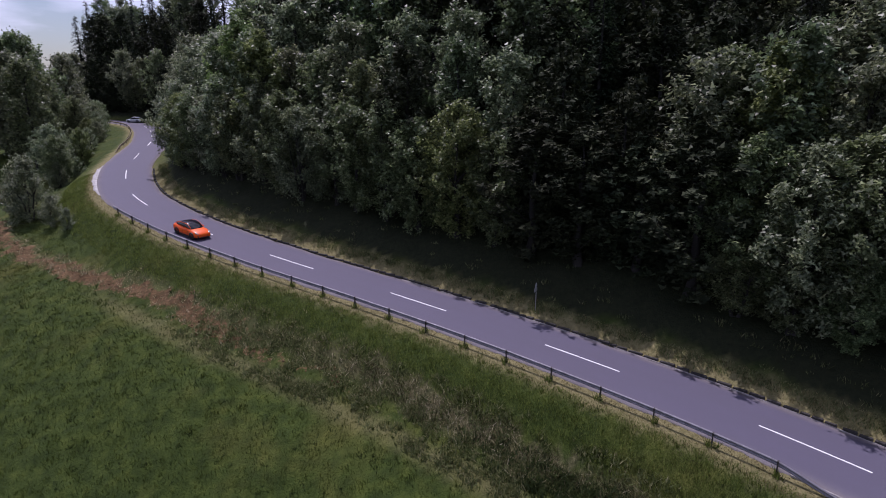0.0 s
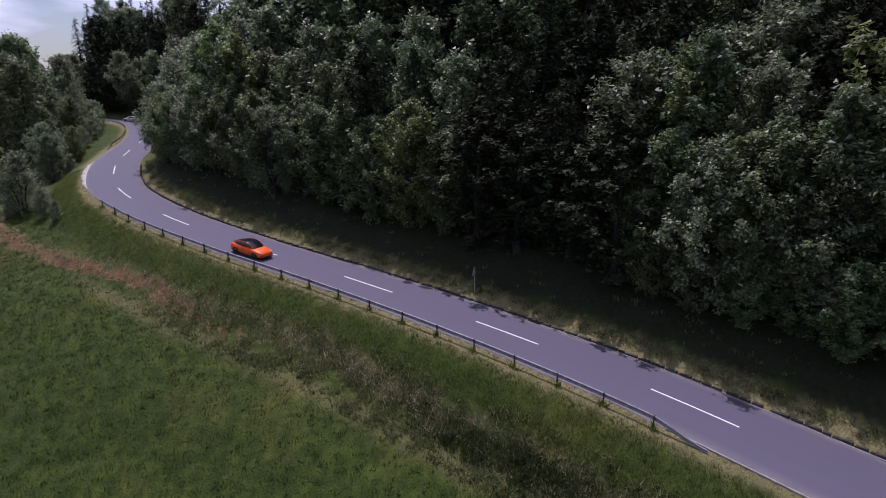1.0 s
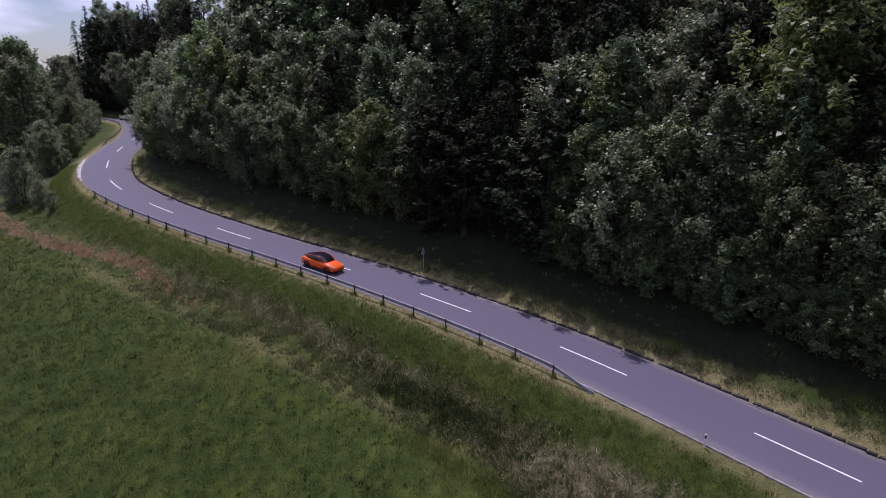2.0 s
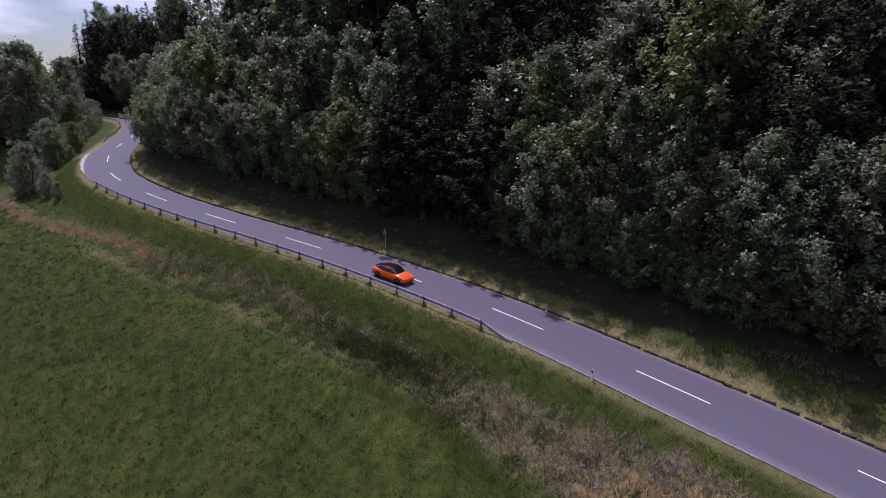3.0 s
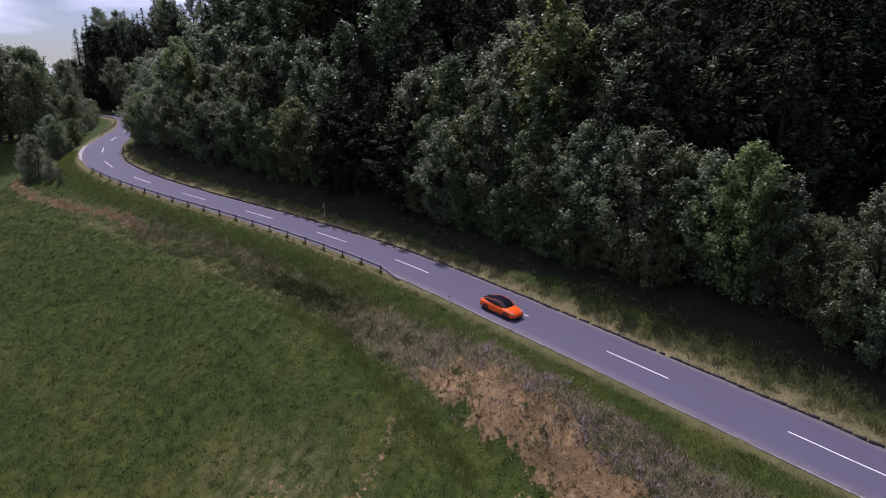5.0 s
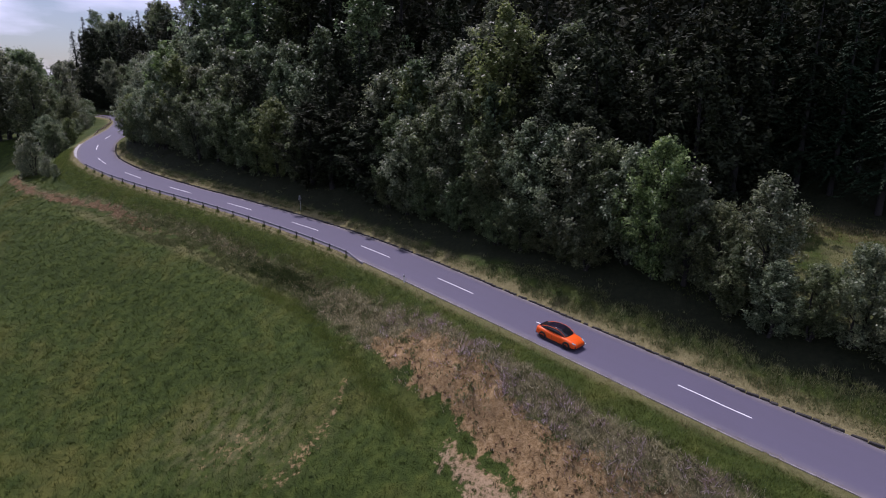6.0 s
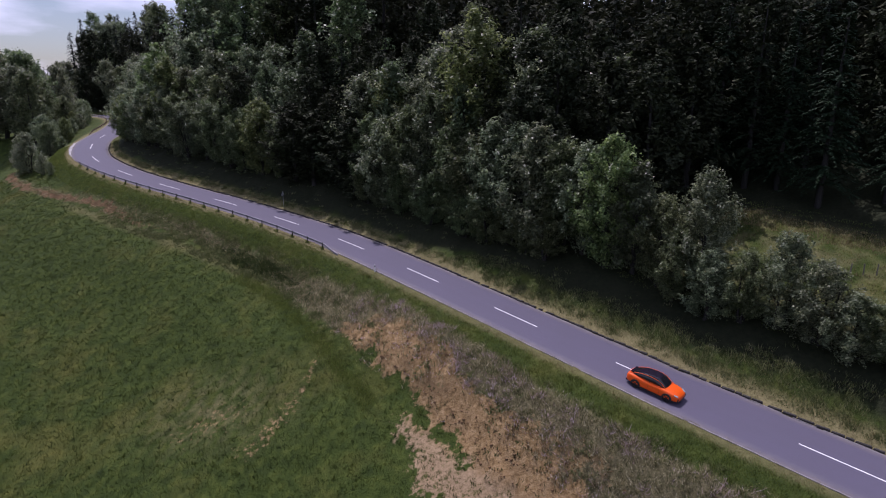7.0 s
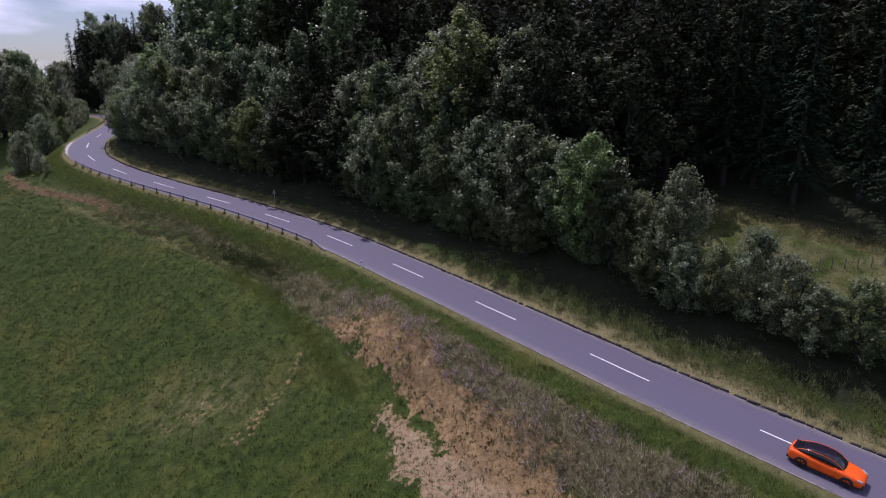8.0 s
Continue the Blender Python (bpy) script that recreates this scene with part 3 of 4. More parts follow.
def build_grass():
    # meadow: denser near the camera's side of the bank
    x, y, rng = scatter(-60, 66, -34, 78, 150000, 21)
    h, s, d = ground_z(x, y)
    soil, brush = soil_mask(s, d, x, y), brush_mask(s, d, x, y)
    keep = (d < -5.0) & (d > -46) & (rng.rand(len(x)) > 0.93 * np.clip(soil * 1.2 + brush * 0.9, 0, 1))
    x, y, h, d = x[keep], y[keep], h[keep], d[keep]
    hh = 0.16 + 0.10 * step(-0.3, 0.8, wobble(x, y, 4, 41)) + 0.08 * wobble(x, y, 1.3, 42)
    blades("meadow_grass", x, y, h, 6, np.clip(0.85 * hh, 0.07, 0.4), 0.05, 0.16, M_GRASS, "uneven green meadow grass with yellowed patches", "grass", 22)
    # tall green strip below the rail
    s = rng.uniform(-30, 150, 20000)
    d = -rng.uniform(4.9, 8.2, len(s)) + 0.2 * rng.normal(size=len(s))
    p = on_road(s, d)
    h, s2, d2 = ground_z(p[:, 0], p[:, 1])
    keep = rng.rand(len(s)) > 0.9 * brush_mask(s2, d2, p[:, 0], p[:, 1])
    p, h = p[keep], h[keep]
    blades("bank_grass", p[:, 0], p[:, 1], h, 6, 0.13 + 0.09 * step(50, 60, s[keep]) + 0.05 * wobble(p[:, 0], p[:, 1], 3, 43), 0.045, 0.18, M_TALL, "tall dark green grass strip below the guardrail", "grass", 23)
    s = rng.uniform(31, 66, 3600)
    d = -13.3 + rng.normal(0, 0.55, len(s)) - 0.13 * np.clip(52 - s, -4, 30)
    p = on_road(s, d)
    h, _, _ = ground_z(p[:, 0], p[:, 1])
    blades("rank_grass", p[:, 0], p[:, 1], h, 6, 0.20 + 0.08 * wobble(p[:, 0], p[:, 1], 3, 56), 0.045, 0.24, M_TALL, "rank dark grass along the foot of the bank", "grass", 57)
    # dry verges
    n = 20000
    s = rng.uniform(-40, 150, n)
    left = rng.rand(n) < 0.5
    d = np.where(left, -rng.uniform(3.5, 5.2, n), rng.uniform(4.0, 5.7, n))
    p = on_road(s, d)
    h, s2, d2 = ground_z(p[:, 0], p[:, 1])
    blades("verge_straw", p[:, 0], p[:, 1], h, 4, 0.11 + 0.05 * wobble(p[:, 0], p[:, 1], 2, 44), 0.045, 0.14, M_STRAW, "dry straw-coloured verge grass beside the road", "grass", 24)
    # weeds on the wooded bank
    n = 9000
    s = rng.uniform(-40, 150, n)
    d = rng.uniform(4.6, 10.0, n)
    p = on_road(s, d)
    h, s2, d2 = ground_z(p[:, 0], p[:, 1])
    keep = (wobble(p[:, 0], p[:, 1], 6, 45) > -0.7) & ((d < 5.5 + 2.6 * (1 - step(36, 48, s))) | (rng.rand(n) < 0.03))
    p, h = p[keep], h[keep]
    blades("bank_weeds", p[:, 0], p[:, 1], h, 18, 0.30 + 0.14 * wobble(p[:, 0], p[:, 1], 4, 46), 0.065, 0.26, M_WEED, "mixed green and dry weeds on the wooded bank", "weeds", 25, 0.5)
    # lawn behind the hedge
    s = rng.uniform(-50, 22, 9000)
    d = rng.uniform(11, 31, len(s))
    p = on_road(s, d)
    h, s2, d2 = ground_z(p[:, 0], p[:, 1])
    blades("lawn_grass", p[:, 0], p[:, 1], h, 6, 0.12, 0.06, 0.25, M_TALL, "short sunlit pasture grass behind the hedge", "grass", 26)


def build_clods():
    """Loose lumps of earth on the cut banks."""
    rng = np.random.RandomState(35)
    n = 5200
    s = np.where(rng.rand(n) < 0.7, rng.uniform(0, 42, n), rng.uniform(86, 148, n))
    a = np.where(s < 60, rng.uniform(9.5, 17.5, n), rng.uniform(8, 12, n) + 0.2 * np.clip(s - 112, 0, 40))
    p = on_road(s, -a)
    h, s2, d2 = ground_z(p[:, 0], p[:, 1])
    keep = rng.rand(n) < soil_mask(s2, d2, p[:, 0], p[:, 1]) ** 2 * (1 - 0.8 * pale_mask(s2, d2, p[:, 0], p[:, 1]))
    c = np.stack([p[keep, 0], p[keep, 1], h[keep]], 1)
    m = len(c)
    octa = np.array([(1, 0, 0), (0, 1, 0), (-1, 0, 0), (0, -1, 0), (0, 0, 1), (0, 0, -1)], float)
    tri = np.array([(0, 1, 4), (1, 2, 4), (2, 3, 4), (3, 0, 4), (1, 0, 5), (2, 1, 5), (3, 2, 5), (0, 3, 5)])
    size = 0.04 + 0.13 * rng.rand(m) ** 3
    V = c[:, None, :] + octa[None] * (size[:, None, None] * rng.uniform(0.5, 1.3, (m, 6, 1)))
    F = (tri[None] + 6 * np.arange(m)[:, None, None]).reshape(-1, 3)
    tagged(new("earth_clods", mesh_from("earth_clods", V.reshape(-1, 3), F, M_CLOD)), "loose brown lumps of earth on the bare bank", "earth", kind="stuff")


def build_brow():
    rng = np.random.RandomState(33)
    s = rng.uniform(-45, 22, 5000)
    d = np.where(rng.rand(len(s)) < 0.6, rng.uniform(26, 29, len(s)), rng.uniform(14, 29, len(s)))
    p = on_road(s, d)
    h, _, _ = ground_z(p[:, 0], p[:, 1])
    blades("pasture_straw", p[:, 0], p[:, 1], h, 5, 0.24, 0.09, 0.2, M_STRAW, "dry pale tussocks along the pasture's upper brow", "grass", 34)


def build_clumps():
    """Coarse weeds in the meadow and green growth in the brushwood."""
    x, y, rng = scatter(-60, 66, -34, 78, 20000, 27)
    h, s, d = ground_z(x, y)
    keep = (d < -11) & (d > -46) & (rng.rand(len(x)) > soil_mask(s, d, x, y)) & (rng.rand(len(x)) < 0.5 + 0.5 * wobble(x, y, 7, 47))
    x, y, h = x[keep], y[keep], h[keep]
    blades("meadow_weeds", x, y, h, 10, 0.17 + 0.05 * wobble(x, y, 3, 48), 0.09, 0.15, M_DARKWEED, "dark coarse weed clumps scattered in the meadow", "weeds", 28, 0.8)
    s = np.r_[rng.uniform(0, 100, 2600), rng.uniform(46, 104, 2600)]
    d = -rng.uniform(7.2, 12.5, len(s))
    p = on_road(s, d)
    keep = wobble(p[:, 0], p[:, 1], 5, 49) + 0.4 * wobble(p[:, 0], p[:, 1], 1.7, 50) + 0.65 * step(46, 60, s) > 0.45
    p = p[keep]
    h, _, _ = ground_z(p[:, 0], p[:, 1])
    blades("bank_shrub_growth", p[:, 0], p[:, 1], h, 14, 0.26, 0.11, 0.24, M_WEED, "low green and grey weeds among the brushwood", "weeds", 29, 0.8)
    s = rng.normal(66, 4.5, 150)
    p = on_road(s, -rng.uniform(8.8, 11.0, len(s)))
    h, _, _ = ground_z(p[:, 0], p[:, 1])
    blades("bramble_thicket", p[:, 0], p[:, 1], h, 40, 0.50 + 0.15 * wobble(p[:, 0], p[:, 1], 3, 59), 0.10, 0.32, M_DARKWEED, "dark green leafy bramble thicket on the bank", "weeds", 60, 0.8)
    s = rng.uniform(2, 40, 480)
    p = on_road(s, -rng.uniform(10.5, 18.5, len(s)))
    h, s2, d2 = ground_z(p[:, 0], p[:, 1])
    keep = rng.rand(len(p)) < soil_mask(s2, d2, p[:, 0], p[:, 1])
    p, h = p[keep], h[keep]
    blades("soil_tufts", p[:, 0], p[:, 1], h, 9, 0.22, 0.09, 0.13, M_DARKWEED, "small dark tufts rooted in the bare earth", "weeds", 30, 0.7)


def build_brushwood():
    rng = np.random.RandomState(51)
    for name, mat, n, lo, hi, label in (("dead_brushwood", M_TWIG, 40000, -6, 140, "tangled grey dead brushwood on the cut bank"),
                                        ("mauve_brushwood", M_PURPLE, 14000, 0, 44, "mauve dry heather-like scrub on the soil bank")):
        s = rng.uniform(lo, hi, n)
        a = rng.uniform(6.2, 14.0, n)
        p = on_road(s, -a)
        h, s2, d2 = ground_z(p[:, 0], p[:, 1])
        brush, soil = brush_mask(s2, d2, p[:, 0], p[:, 1]), soil_mask(s2, d2, p[:, 0], p[:, 1])
        dens = np.maximum(brush, 0.26 * soil * step(22, 30, s2)) * (1 - 0.45 * step(0.45, 0.8, soil)) * (0.55 + 0.45 * step(-0.6, 0.5, wobble(p[:, 0], p[:, 1], 1.3, 58)))
        if name != "dead_brushwood":
            dens = dens * step(-0.5, 0.7, wobble(p[:, 0], p[:, 1], 5, 52) + 0.6 * wobble(p[:, 0], p[:, 1], 1.6, 55)) * (0.35 + 0.65 * np.exp(-((s2 - 25) / 11) ** 2))
        keep = rng.rand(n) < dens
        p, h = p[keep], h[keep]
        hh = 0.16 + 0.34 * rng.rand(len(p)) ** 3 + 0.16 * np.clip(wobble(p[:, 0], p[:, 1], 1.7, 53), -0.6, 2)
        blades(name, p[:, 0], p[:, 1], h, 7, hh, 0.055, 0.20, mat, label, "brushwood", 54, 0.9)


# ---- trees ----
def leaf_fan(rng, c, away, size):
    """Small pointed leaves at the places c, turned up and away from the stem."""
    n = len(c)
    nrm = away * 0.45 + rng.normal(size=(n, 3)) * 0.5 + np.array([0, 0, 0.6])
    nrm /= np.linalg.norm(nrm, axis=1)[:, None]
    t = np.cross(nrm, rng.normal(size=(n, 3)))
    t /= np.linalg.norm(t, axis=1)[:, None] + 1e-9
    b = np.cross(nrm, t)
    sz = (size * rng.uniform(0.55, 1.5, n))[:, None]
    V = np.stack([c - t * sz * 0.45 + b * sz * 0.40, c + t * sz * 0.75 - nrm * sz * 0.12, c - t * sz * 0.45 - b * sz * 0.40], 1)
    return V.reshape(-1, 3), np.arange(n * 3).reshape(n, 3)


def leaves(rng, lobes, per_area, size):
    """Leaves in loose balls (x, y, z, radius), for crowns far off."""
    L = np.array(lobes)
    idx = np.repeat(np.arange(len(L)), np.maximum((per_area * 4 * math.pi * L[:, 3] ** 2).astype(int), 12))
    n = len(idx)
    ball = rng.normal(size=(n, 3))
    ball /= np.linalg.norm(ball, axis=1)[:, None]
    c = L[idx, :3] + ball * (L[idx, 3] * rng.uniform(0.45, 1.2, n))[:, None]
    return leaf_fan(rng, c, ball, size)


def broadleaf(kind, H, R, base, seed, branches=60, per=270, size=0.215, multi=False, slim=1.0, label=""):
    """A broadleaf tree at the origin: trunk, rising branches, and side shoots full of leaves with gaps between."""
    rng = np.random.RandomState(seed)
    tree = new("tree")
    limbs, stems = [], []
    for k in range(3 if multi else 1):
        a = rng.uniform(0, 6.28)
        off = R * 0.25 if multi else 0.0
        top = np.array([math.cos(a) * off * 1.6 + rng.normal() * 0.2, math.sin(a) * off * 1.6 + rng.normal() * 0.2, H * (0.93 - 0.07 * k)])
        root = np.array([math.cos(a) * off * 0.3, math.sin(a) * off * 0.3, -0.4])
        pts = [root + (top - root) * u + np.array([rng.normal() * 0.12, rng.normal() * 0.12, 0]) * (0 < u < 1) for u in np.linspace(0, 1, 7)]
        r0 = 0.018 * H / (1.7 if multi else 1.0) + 0.03
        limbs.append((pts, [r0 * (1.25 - 1.15 * u) if u else r0 * 1.6 for u in np.linspace(0, 1, 7)]))
        stems.append((root, top))
    C, A = [], []
    for k in range(branches):
        u = ((k + rng.rand()) / branches) ** 0.85
        z = H * (base + (1 - base) * u) * rng.uniform(0.97, 1.03)
        wide = R * (math.sin(math.pi * min(1, 0.18 + 0.82 * u) ** slim) ** 0.6 if u < 0.97 else 0.15)
        a = 2.4 * k + rng.uniform(-0.6, 0.6)
        q = wide * rng.uniform(0.45, 1.12)
        tip = np.array([math.cos(a) * q, math.sin(a) * q, z])
        root, top = stems[rng.randint(len(stems))]
        w = np.clip((z - q * rng.uniform(0.3, 1.0) - 0.4) / H, 0.04, 0.9)
        start = root + (top - root) * w
        way = tip - start
        if k % 3 == 0:
            limbs.append(([start, start + way * 0.5 - np.array([0, 0, 0.15]), tip], [0.07, 0.045, 0.012]))
        # side shoots, longest low on the branch
        m = 9
        at = rng.uniform(0.35, 1.0, m)
        at[0] = 1.0
        shoot = way / (np.linalg.norm(way) + 1e-6) * 0.6 + rng.normal(size=(m, 3)) * 0.55 + np.array([0, 0, 0.35])
        shoot /= np.linalg.norm(shoot, axis=1)[:, None]
        long = R * rng.uniform(0.22, 0.42, m) * (1.25 - 0.55 * at)
        pick = rng.randint(m, size=per)
        v = rng.uniform(0.0, 1.0, per) ** 0.8
        fat = 0.075 * R * (1.15 - 0.8 * v)
        C.append(start + way * at[pick, None] + shoot[pick] * (long[pick] * v)[:, None] + rng.normal(size=(per, 3)) * fat[:, None])
        A.append(shoot[pick])
    V, F = join_tubes([tube(p, r, 5) for p, r in limbs])
    part_mesh("trunk", mesh_from("trunk", V, F, M_BARK, smooth=True), tree)
    V, F = leaf_fan(rng, np.concatenate(C), np.concatenate(A), size)
    part_mesh("crown", mesh_from("crown", V, F, LEAF[kind]), tree)
    return tagged(tree, label, "tree")


def conifer(H, R, seed, label, whorls=22, per=11):
    rng = np.random.RandomState(seed)
    tree = new("tree")
    V, F = tube([(0, 0, -0.4), (0, 0, H * 0.5), (0, 0, H)], [0.016 * H, 0.010 * H, 0.01], 7)
    part_mesh("trunk", mesh_from("trunk", V, F, M_BARK, smooth=True), tree)
    V, k = [], 0
    for w in range(whorls):
        u = w / whorls
        z = H * (0.14 + 0.85 * u)
        rad = R * (1 - u) ** 0.8 + 0.15
        for j in range(per):
            a = rng.uniform(0, 6.28)
            ln = rad * rng.uniform(0.6, 1.15)
            zb = z + rng.uniform(-0.5, 0.5) * H / whorls
            n = max(3, int(ln * 4.2))
            for i in range(n):
                q = (i + 0.6) / n
                for side in (-1, 1):
                    c = np.array([math.cos(a) * ln * q, math.sin(a) * ln * q, zb - 0.35 * ln * q * q + 0.1 * rng.normal()])
                    out = np.array([math.cos(a), math.sin(a), -0.35])
                    lat = np.array([-math.sin(a), math.cos(a), 0]) * side
                    tip = c + out * 0.28 + lat * (0.42 * (1.15 - q)) + np.array([0, 0, -0.16 * rng.rand()])
                    V += [c, c + out * 0.30, tip]
    F = np.arange(len(V)).reshape(-1, 3)
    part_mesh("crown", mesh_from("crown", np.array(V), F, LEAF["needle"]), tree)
    return tagged(tree, label, "tree")


def place(proto, x, y, scale, turn, sink=0.1, group="", squash=1.0):
    z = float(ground_z([x], [y])[0][0]) - sink
    ob = copy_thing(proto, pose(x, y, z, 0, 0, turn))
    ob.scale = (scale, scale, scale * squash)
    if group:
        ob["group"] = group
    return ob


def build_far_wood():
    """The canopy of the wood on the upper slope, seen only between the nearer tops."""
    rng = np.random.RandomState(36)
    lobes = []
    for s in np.arange(-60, 190, 6.0):
        for d in np.arange(47, 128, 6.0):
            q = on_road(s + rng.uniform(-2, 2), d + rng.uniform(-2, 2))
            if q[0] > 60 + 0.85 * (q[1] + 47):
                continue
            z = float(ground_z([q[0]], [q[1]])[0][0])
            top = rng.uniform(20, 27)
            lobes += [(q[0], q[1], z + top * k, r) for k, r in ((0.25, 3.4), (0.6, 3.6), (0.92, 2.3))]
    # shade of the closed canopy is put into the leaf colour
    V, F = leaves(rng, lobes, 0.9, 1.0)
    tagged(new("far_wood", mesh_from("far_wood", V, F, LEAF["dark"])), "closed canopy of the wood on the upper slope, darkened for shade", "wood", kind="stuff")


def build_trees():
    rng = random.Random(5)
    L = {
        "grey": "silvery green broadleaf tree with clumped dense crown on the bank",
        "green": "mid-green broadleaf tree with uneven crown in the roadside wood",
        "lime": "fresh yellow-green broadleaf tree at the wood's edge",
        "dark": "broadleaf tree deep in the wood with shade-darkened leaves",
        "brown": "olive-brown broadleaf tree with thin crown in the wood",
    }
    proto = {
        "grey": [broadleaf("grey", 12, 4.1, 0.13, 61, label=L["grey"]), broadleaf("grey", 12, 4.4, 0.10, 62, multi=True, label=L["grey"])],
        "green": [broadleaf("green", 12, 4.1, 0.12, 63, multi=True, label=L["green"]), broadleaf("green", 12, 3.7, 0.08, 64, slim=1.3, label=L["green"])],
        "lime": [broadleaf("lime", 12, 3.7, 0.08, 65, slim=1.4, label=L["lime"])],
        "brown": [broadleaf("brown", 12, 3.6, 0.1, 66, label=L["brown"])],
    }
    back = {
        "green": [broadleaf("green", 18, 4.6, 0.16, 71, 56, 150, 0.33, label=L["green"]), broadleaf("grey", 18, 4.8, 0.18, 72, 56, 150, 0.33, label=L["grey"])],
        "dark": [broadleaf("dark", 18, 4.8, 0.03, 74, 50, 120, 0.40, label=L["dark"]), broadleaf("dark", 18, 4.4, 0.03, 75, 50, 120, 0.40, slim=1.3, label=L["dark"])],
        "brown": [broadleaf("brown", 18, 4.4, 0.08, 73, 56, 150, 0.33, label=L["brown"])],
    }
    bush = broadleaf("grey", 12, 4.7, 0.02, 77, 52, 200, 0.25, multi=True, label="silvery green bush with open crown at the meadow's edge")
    tall_lime = broadleaf("lime", 18, 4.4, 0.12, 76, 60, 200, 0.30, slim=1.3, label=L["lime"])
    spruce = [conifer(20, 3.6, 81, "tall dark spruce standing in the wood"), conifer(20, 3.0, 82, "slender dark spruce standing in the wood", 20, 10)]
    made = []

    def put(p, s, d, height_m, ref, group, wide=1.0):
        q = on_road(s, d)
        if q[0] > 48 + 0.8 * (q[1] + 47):
            return
        made.append(place(p, q[0], q[1], wide * height_m / ref, rng.uniform(0, 360), group=group, squash=1 / wide))

    # front row on the bank: the hedge by the pasture, then the taller trees
    for s, d, hgt, kind, wide in ((-17, 10.8, 6.6, "grey", 1.19), (-12.5, 11.2, 6.2, "green", 1.27), (-8, 10.8, 6.8, "grey", 1.19), (-3.5, 11.2, 7.0, "green", 1.19), (-0.5, 10.2, 5.8, "grey", 1.27), (2.2, 11.0, 7.5, "grey", 1.10), (5.3, 11.6, 8.8, "grey", 0.94), (8.3, 10.8, 6.9, "green", 1.10), (11.0, 9.8, 6.8, "grey", 1.10), (13.1, 13.0, 11.8, "grey", 0.90),
                                  (15.2, 10.6, 7.6, "green", 1.10), (17.6, 11.8, 9.4, "green", 0.94), (20.8, 12.2, 11.8, "brown", 0.90), (24.0, 11.8, 14.2, "lime", 0.90), (27.6, 12.6, 12.4, "grey", 0.90)):
        put(rng.choice(proto[kind]), s, d, hgt, 12, "trees of the front row", wide)
    for s, d, hgt, kind in ((31.0, 12.8, 12.6, "green"), (33.8, 11.4, 14.3, "grey"), (37.2, 12.4, 13.8, "grey"), (41.3, 11.8, 13.8, "grey"), (45.2, 11.6, 12.2, "green"), (49.0, 12.2, 12.6, "green"), (53.2, 12.2, 13.2, "grey"), (57.0, 11.0, 14.6, "green"),
                            (60.4, 9.8, 13.2, "grey"), (64.0, 10.8, 12.8, "green")):
        put(rng.choice(proto[kind]), s, d, hgt, 12, "trees of the front row")
    s = 31.0
    while s < 66:
        put(rng.choice(proto[rng.choice(["grey", "green", "green"])]), s, rng.uniform(9.3, 10.3), rng.uniform(5.0, 7.0), 12, "trees of the front row", 1.3)
        s += rng.uniform(2.8, 3.8)
    s = 67.5
    while s < 150:
        if s < 82:
            # darkened leaves here paint the deep shade of the hollow
            put(rng.choice(back["dark"]), s, rng.uniform(10.4, 11.8), rng.uniform(11, 13.5), 18, "trees of the front row", 1.5)
        else:
            kind = rng.choices(["grey", "green", "lime", "brown"], [5, 4, 1.0, 0.2])[0]
            put(rng.choice(proto[kind]), s, rng.uniform(9.8, 10.8) - 2.2 * float(step(126, 138, s)), rng.uniform(9.5, 13.0), 12, "trees of the front row")
        s += rng.uniform(3.4, 4.8)
    # single tall trees that stand out of the wood behind
    for s, d, hgt, kind in ((49.4, 17.4, 25.5, "lime"), (59.2, 24.0, 21.5, "green"), (43.3, 23.0, 22.0, "brown"), (41.0, 18.0, 19.0, "green"), (31.7, 24.5, 18.2, "brown"), (27.6, 27.4, 22.8, "dark"), (62.6, 22.4, 17.5, "green"),
                            (66.8, 16.6, 17.0, "green"), (68.4, 13.6, 17.6, "green"), (63.9, 14.6, 17.8, "lime")):
        put(tall_lime if kind == "lime" else rng.choice(back[kind]), s, d, hgt, 18, "trees of the wood")
    # second and third rows, higher on the slope
    for d0, hlo, hhi, lo, gap in ((14.5, 14, 18, 32, 5.0), (21, 18, 21.5, 24, 5.5), (28, 18, 23, 22, 6.0), (34.0, 17, 22, -60, 4.6), (40.5, 20, 26, -60, 7.5)):
        s = lo + rng.uniform(0, 3)
        while s < (26 if d0 == 34.0 else 150 if d0 < 40 else 130):
            if rng.random() < (0.2 if d0 > 18 else 0.0) + (0.3 if s < 48 and d0 > 26 else 0) + (0.8 if d0 > 50 else 0):
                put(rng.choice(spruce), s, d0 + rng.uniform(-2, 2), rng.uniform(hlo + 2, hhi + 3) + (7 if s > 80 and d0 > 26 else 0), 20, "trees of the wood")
            else:
                # shade-darkened trees go where the wood behind should look unlit
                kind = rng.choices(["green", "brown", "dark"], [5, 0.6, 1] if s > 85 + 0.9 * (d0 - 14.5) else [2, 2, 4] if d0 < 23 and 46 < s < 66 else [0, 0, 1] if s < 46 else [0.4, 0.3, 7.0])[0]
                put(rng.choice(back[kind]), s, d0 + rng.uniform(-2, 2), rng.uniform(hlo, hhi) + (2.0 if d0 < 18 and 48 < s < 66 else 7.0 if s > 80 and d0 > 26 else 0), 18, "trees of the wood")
            s += gap * rng.uniform(0.8, 1.25)
    # the far hillside beyond the bend
    for k in range(34):
        y = rng.uniform(198, 262)
        x = -y * math.tan(radians(rng.uniform(16, 30.4)))
        p, ref = (rng.choice(spruce), 20) if rng.random() < 0.5 else (rng.choice(back["green"]), 18)
        tall = rng.uniform(18, 24) if x < -98 else rng.uniform(24, 33)
